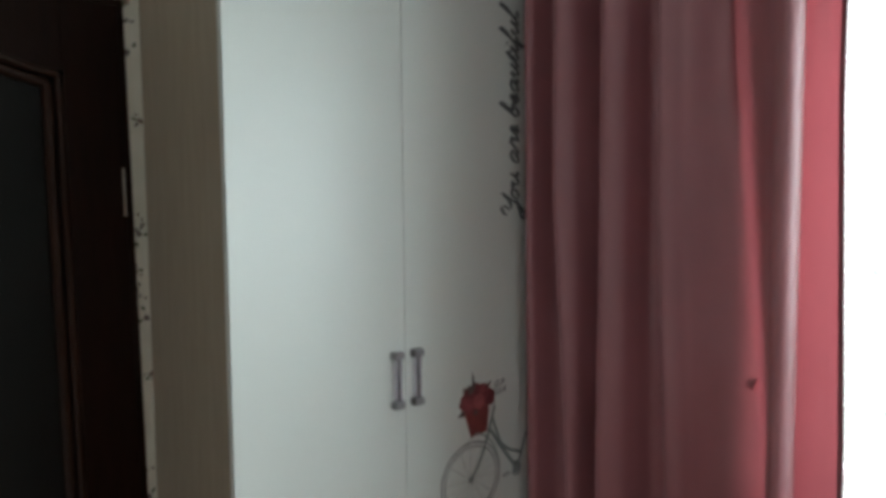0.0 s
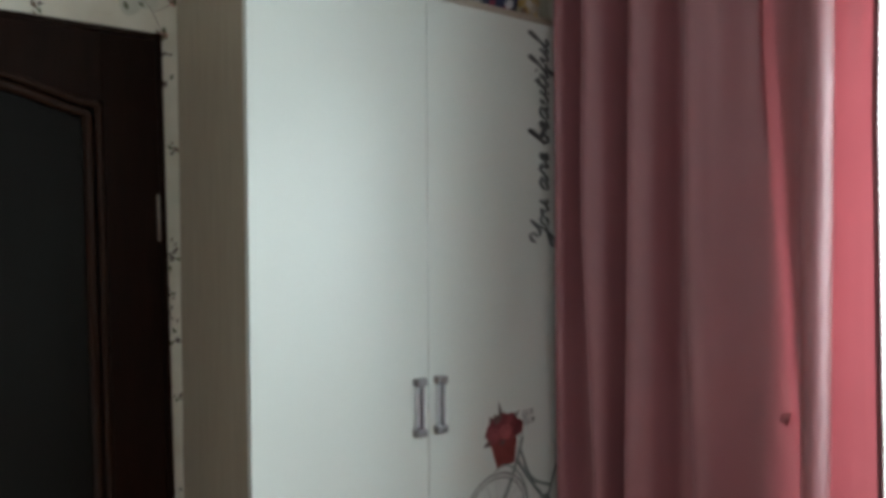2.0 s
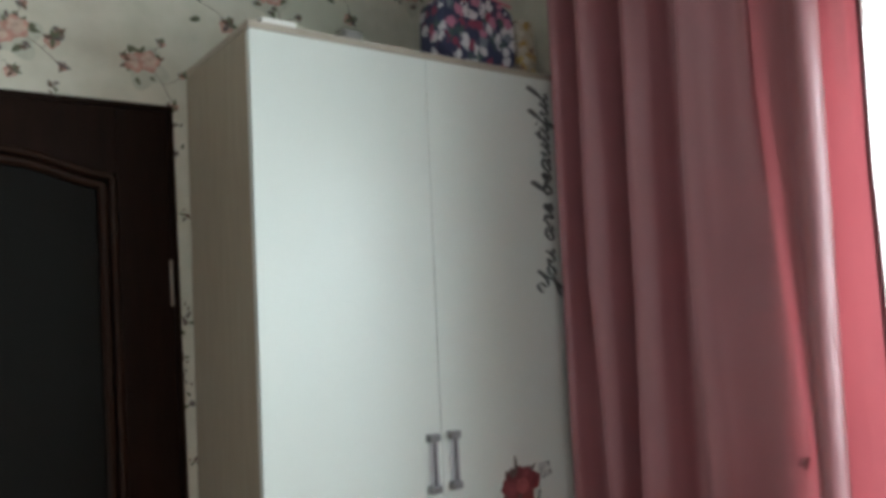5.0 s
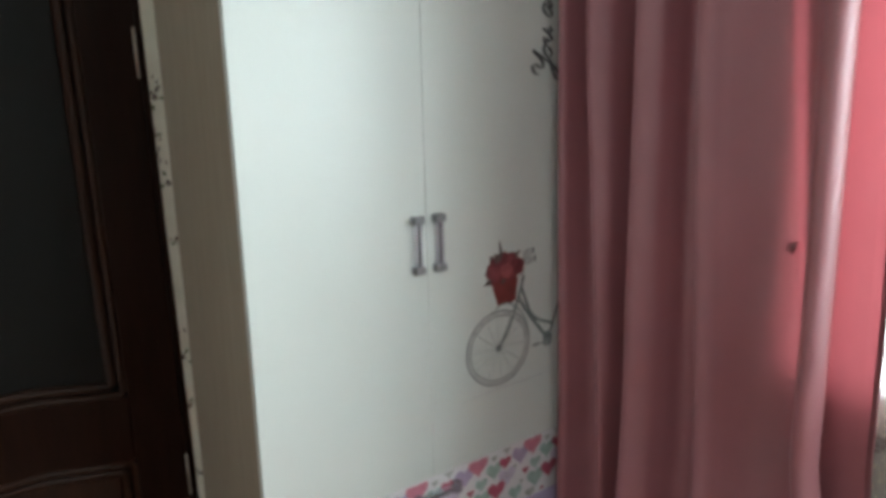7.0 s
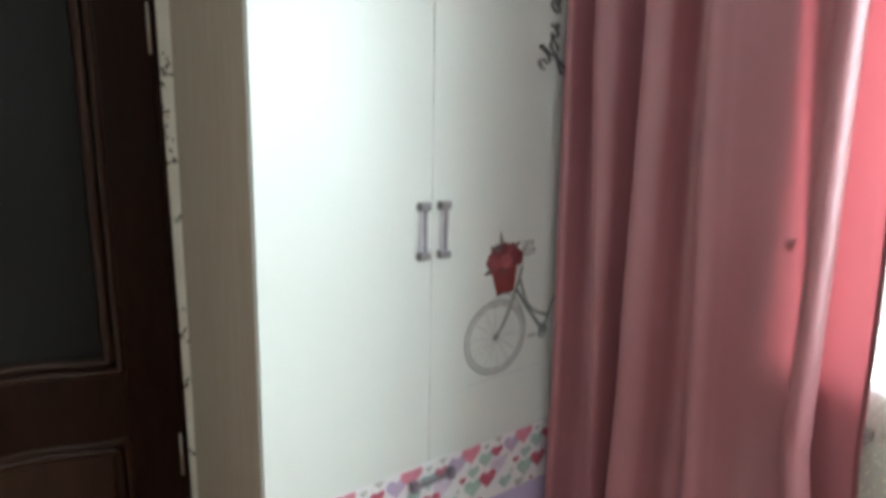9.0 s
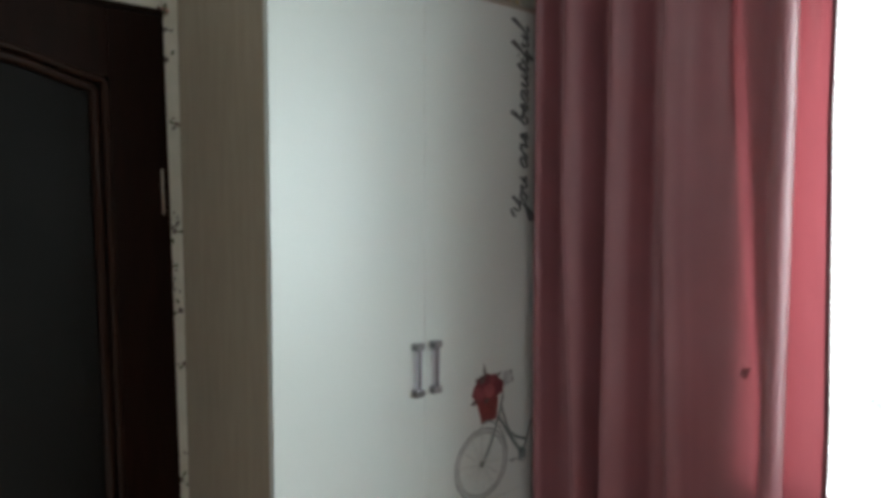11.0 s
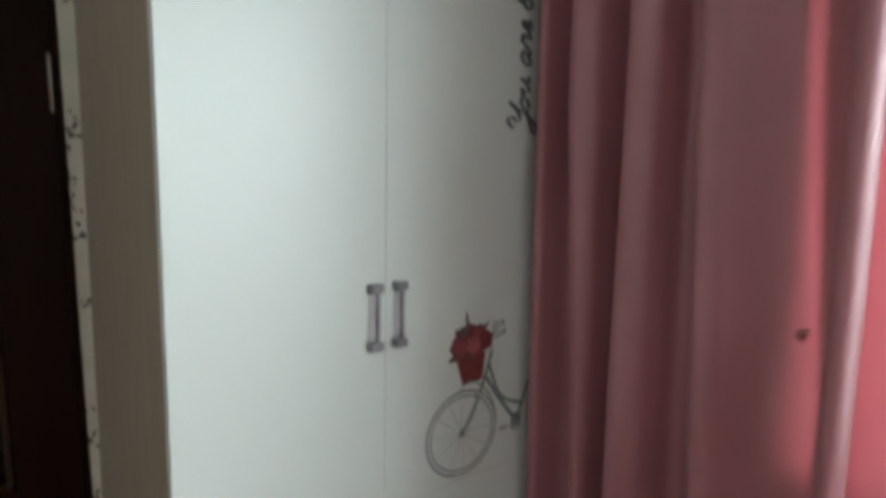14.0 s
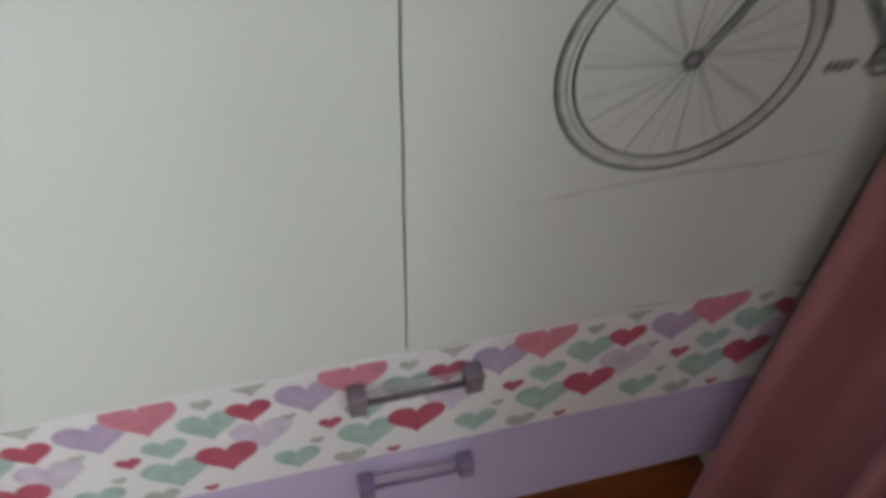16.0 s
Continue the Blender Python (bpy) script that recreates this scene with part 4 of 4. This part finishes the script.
def put_spray(kind, s, u, v, wall, turn=0.0, scale=1.0):
    ob = new({"rose": "rose_print", "bud": "rosebud_print", "leaf": "leaf_print"}[kind], sprays[kind, s])
    ob.parent = wall
    if wall is wall_north:
        base = Matrix.Translation((u, WALL_N - 0.0006, v))
    else:
        base = Matrix.Translation((WALL_E - 0.0006, u, v)) @ pose(0, 0, 0, 0, 0, -90)
    ob.matrix_local = base @ pose(0, 0, 0, 0, turn, 0) @ Matrix.Scale(scale, 4)


put_spray("rose", 0, -0.108, 2.082, wall_north)
put_spray("rose", 1, -0.39, 2.115, wall_north, -20)
put_spray("bud", 0, -0.305, 2.108, wall_north)
put_spray("bud", 1, -0.388, 2.025, wall_north, 30, 0.8)
put_spray("leaf", 0, -0.301, 1.994, wall_north)
put_spray("bud", 2, 0.111, 2.215, wall_north, 25, 1.1)
put_spray("rose", 2, 0.23, 2.32, wall_north, 15)
put_spray("bud", 0, 0.486, 2.30, wall_north, 60)
put_spray("rose", 1, 0.70, 2.42, wall_north)
put_spray("bud", 1, 0.955, 2.33, wall_north, 70, 1.1)
put_spray("leaf", 2, 0.93, 2.44, wall_north)
for k, (u, v) in enumerate(((-0.030, 1.985), (-0.024, 1.935), (-0.024, 1.882), (-0.016, 1.72), (-0.02, 1.475), (-0.018, 1.44), (-0.022, 1.36), (-0.021, 1.31), (-0.018, 1.25), (-0.016, 1.098), (-0.014, 0.86), (-0.02, 0.80), (-0.02, 0.68), (-0.01, 0.482), (-0.02, 0.30))):
    put_spray("leaf", k % 3, lean_x(u + 0.007, v) - 0.003, v - 0.012, wall_north, 50 * k, 0.95)
rnd = random.Random(5)
for i in range(9):
    for j in range(5):
        y, z = -0.74 - 0.2 * i + rnd.uniform(-0.05, 0.05), 0.10 + 0.16 * j + rnd.uniform(-0.03, 0.03)
        kind = ("leaf", "bud", "leaf", "rose")[(i + j) % 4]
        put_spray(kind, (i + 2 * j) % 3, y, z, wall_east, rnd.uniform(-30, 30), rnd.uniform(1.1, 1.4) * (2.2 if kind == "leaf" else 1.0))

# ---- floor planks ----
plank_meshes = {}


def plank(x0, x1, y0, w):
    ln = round(x1 - x0, 2)
    if ln not in plank_meshes:
        plank_meshes[ln] = mesh_of("plank", boxed(0, ln, 0.0006, w - 0.0006, -0.0135, 0.0, 0.0018), PLANK)
    ob = new("plank", plank_meshes[ln])
    ob.location = (x0, y0, 0)
    ob.parent = floor


W = 0.11
y, k = WALL_N - 0.001 - W, 0
while y > WALL_S:
    cut = (-1.05, -1.55, -0.75, -1.9, -1.3)[k % 5]
    plank(WALL_W + 0.005, cut, y, W)
    plank(cut + 0.001, WALL_E - 0.018, y, W)
    y -= W
    k += 1
plank(DOOR_L + 0.02, DOOR_R - 0.02, WALL_N, W)
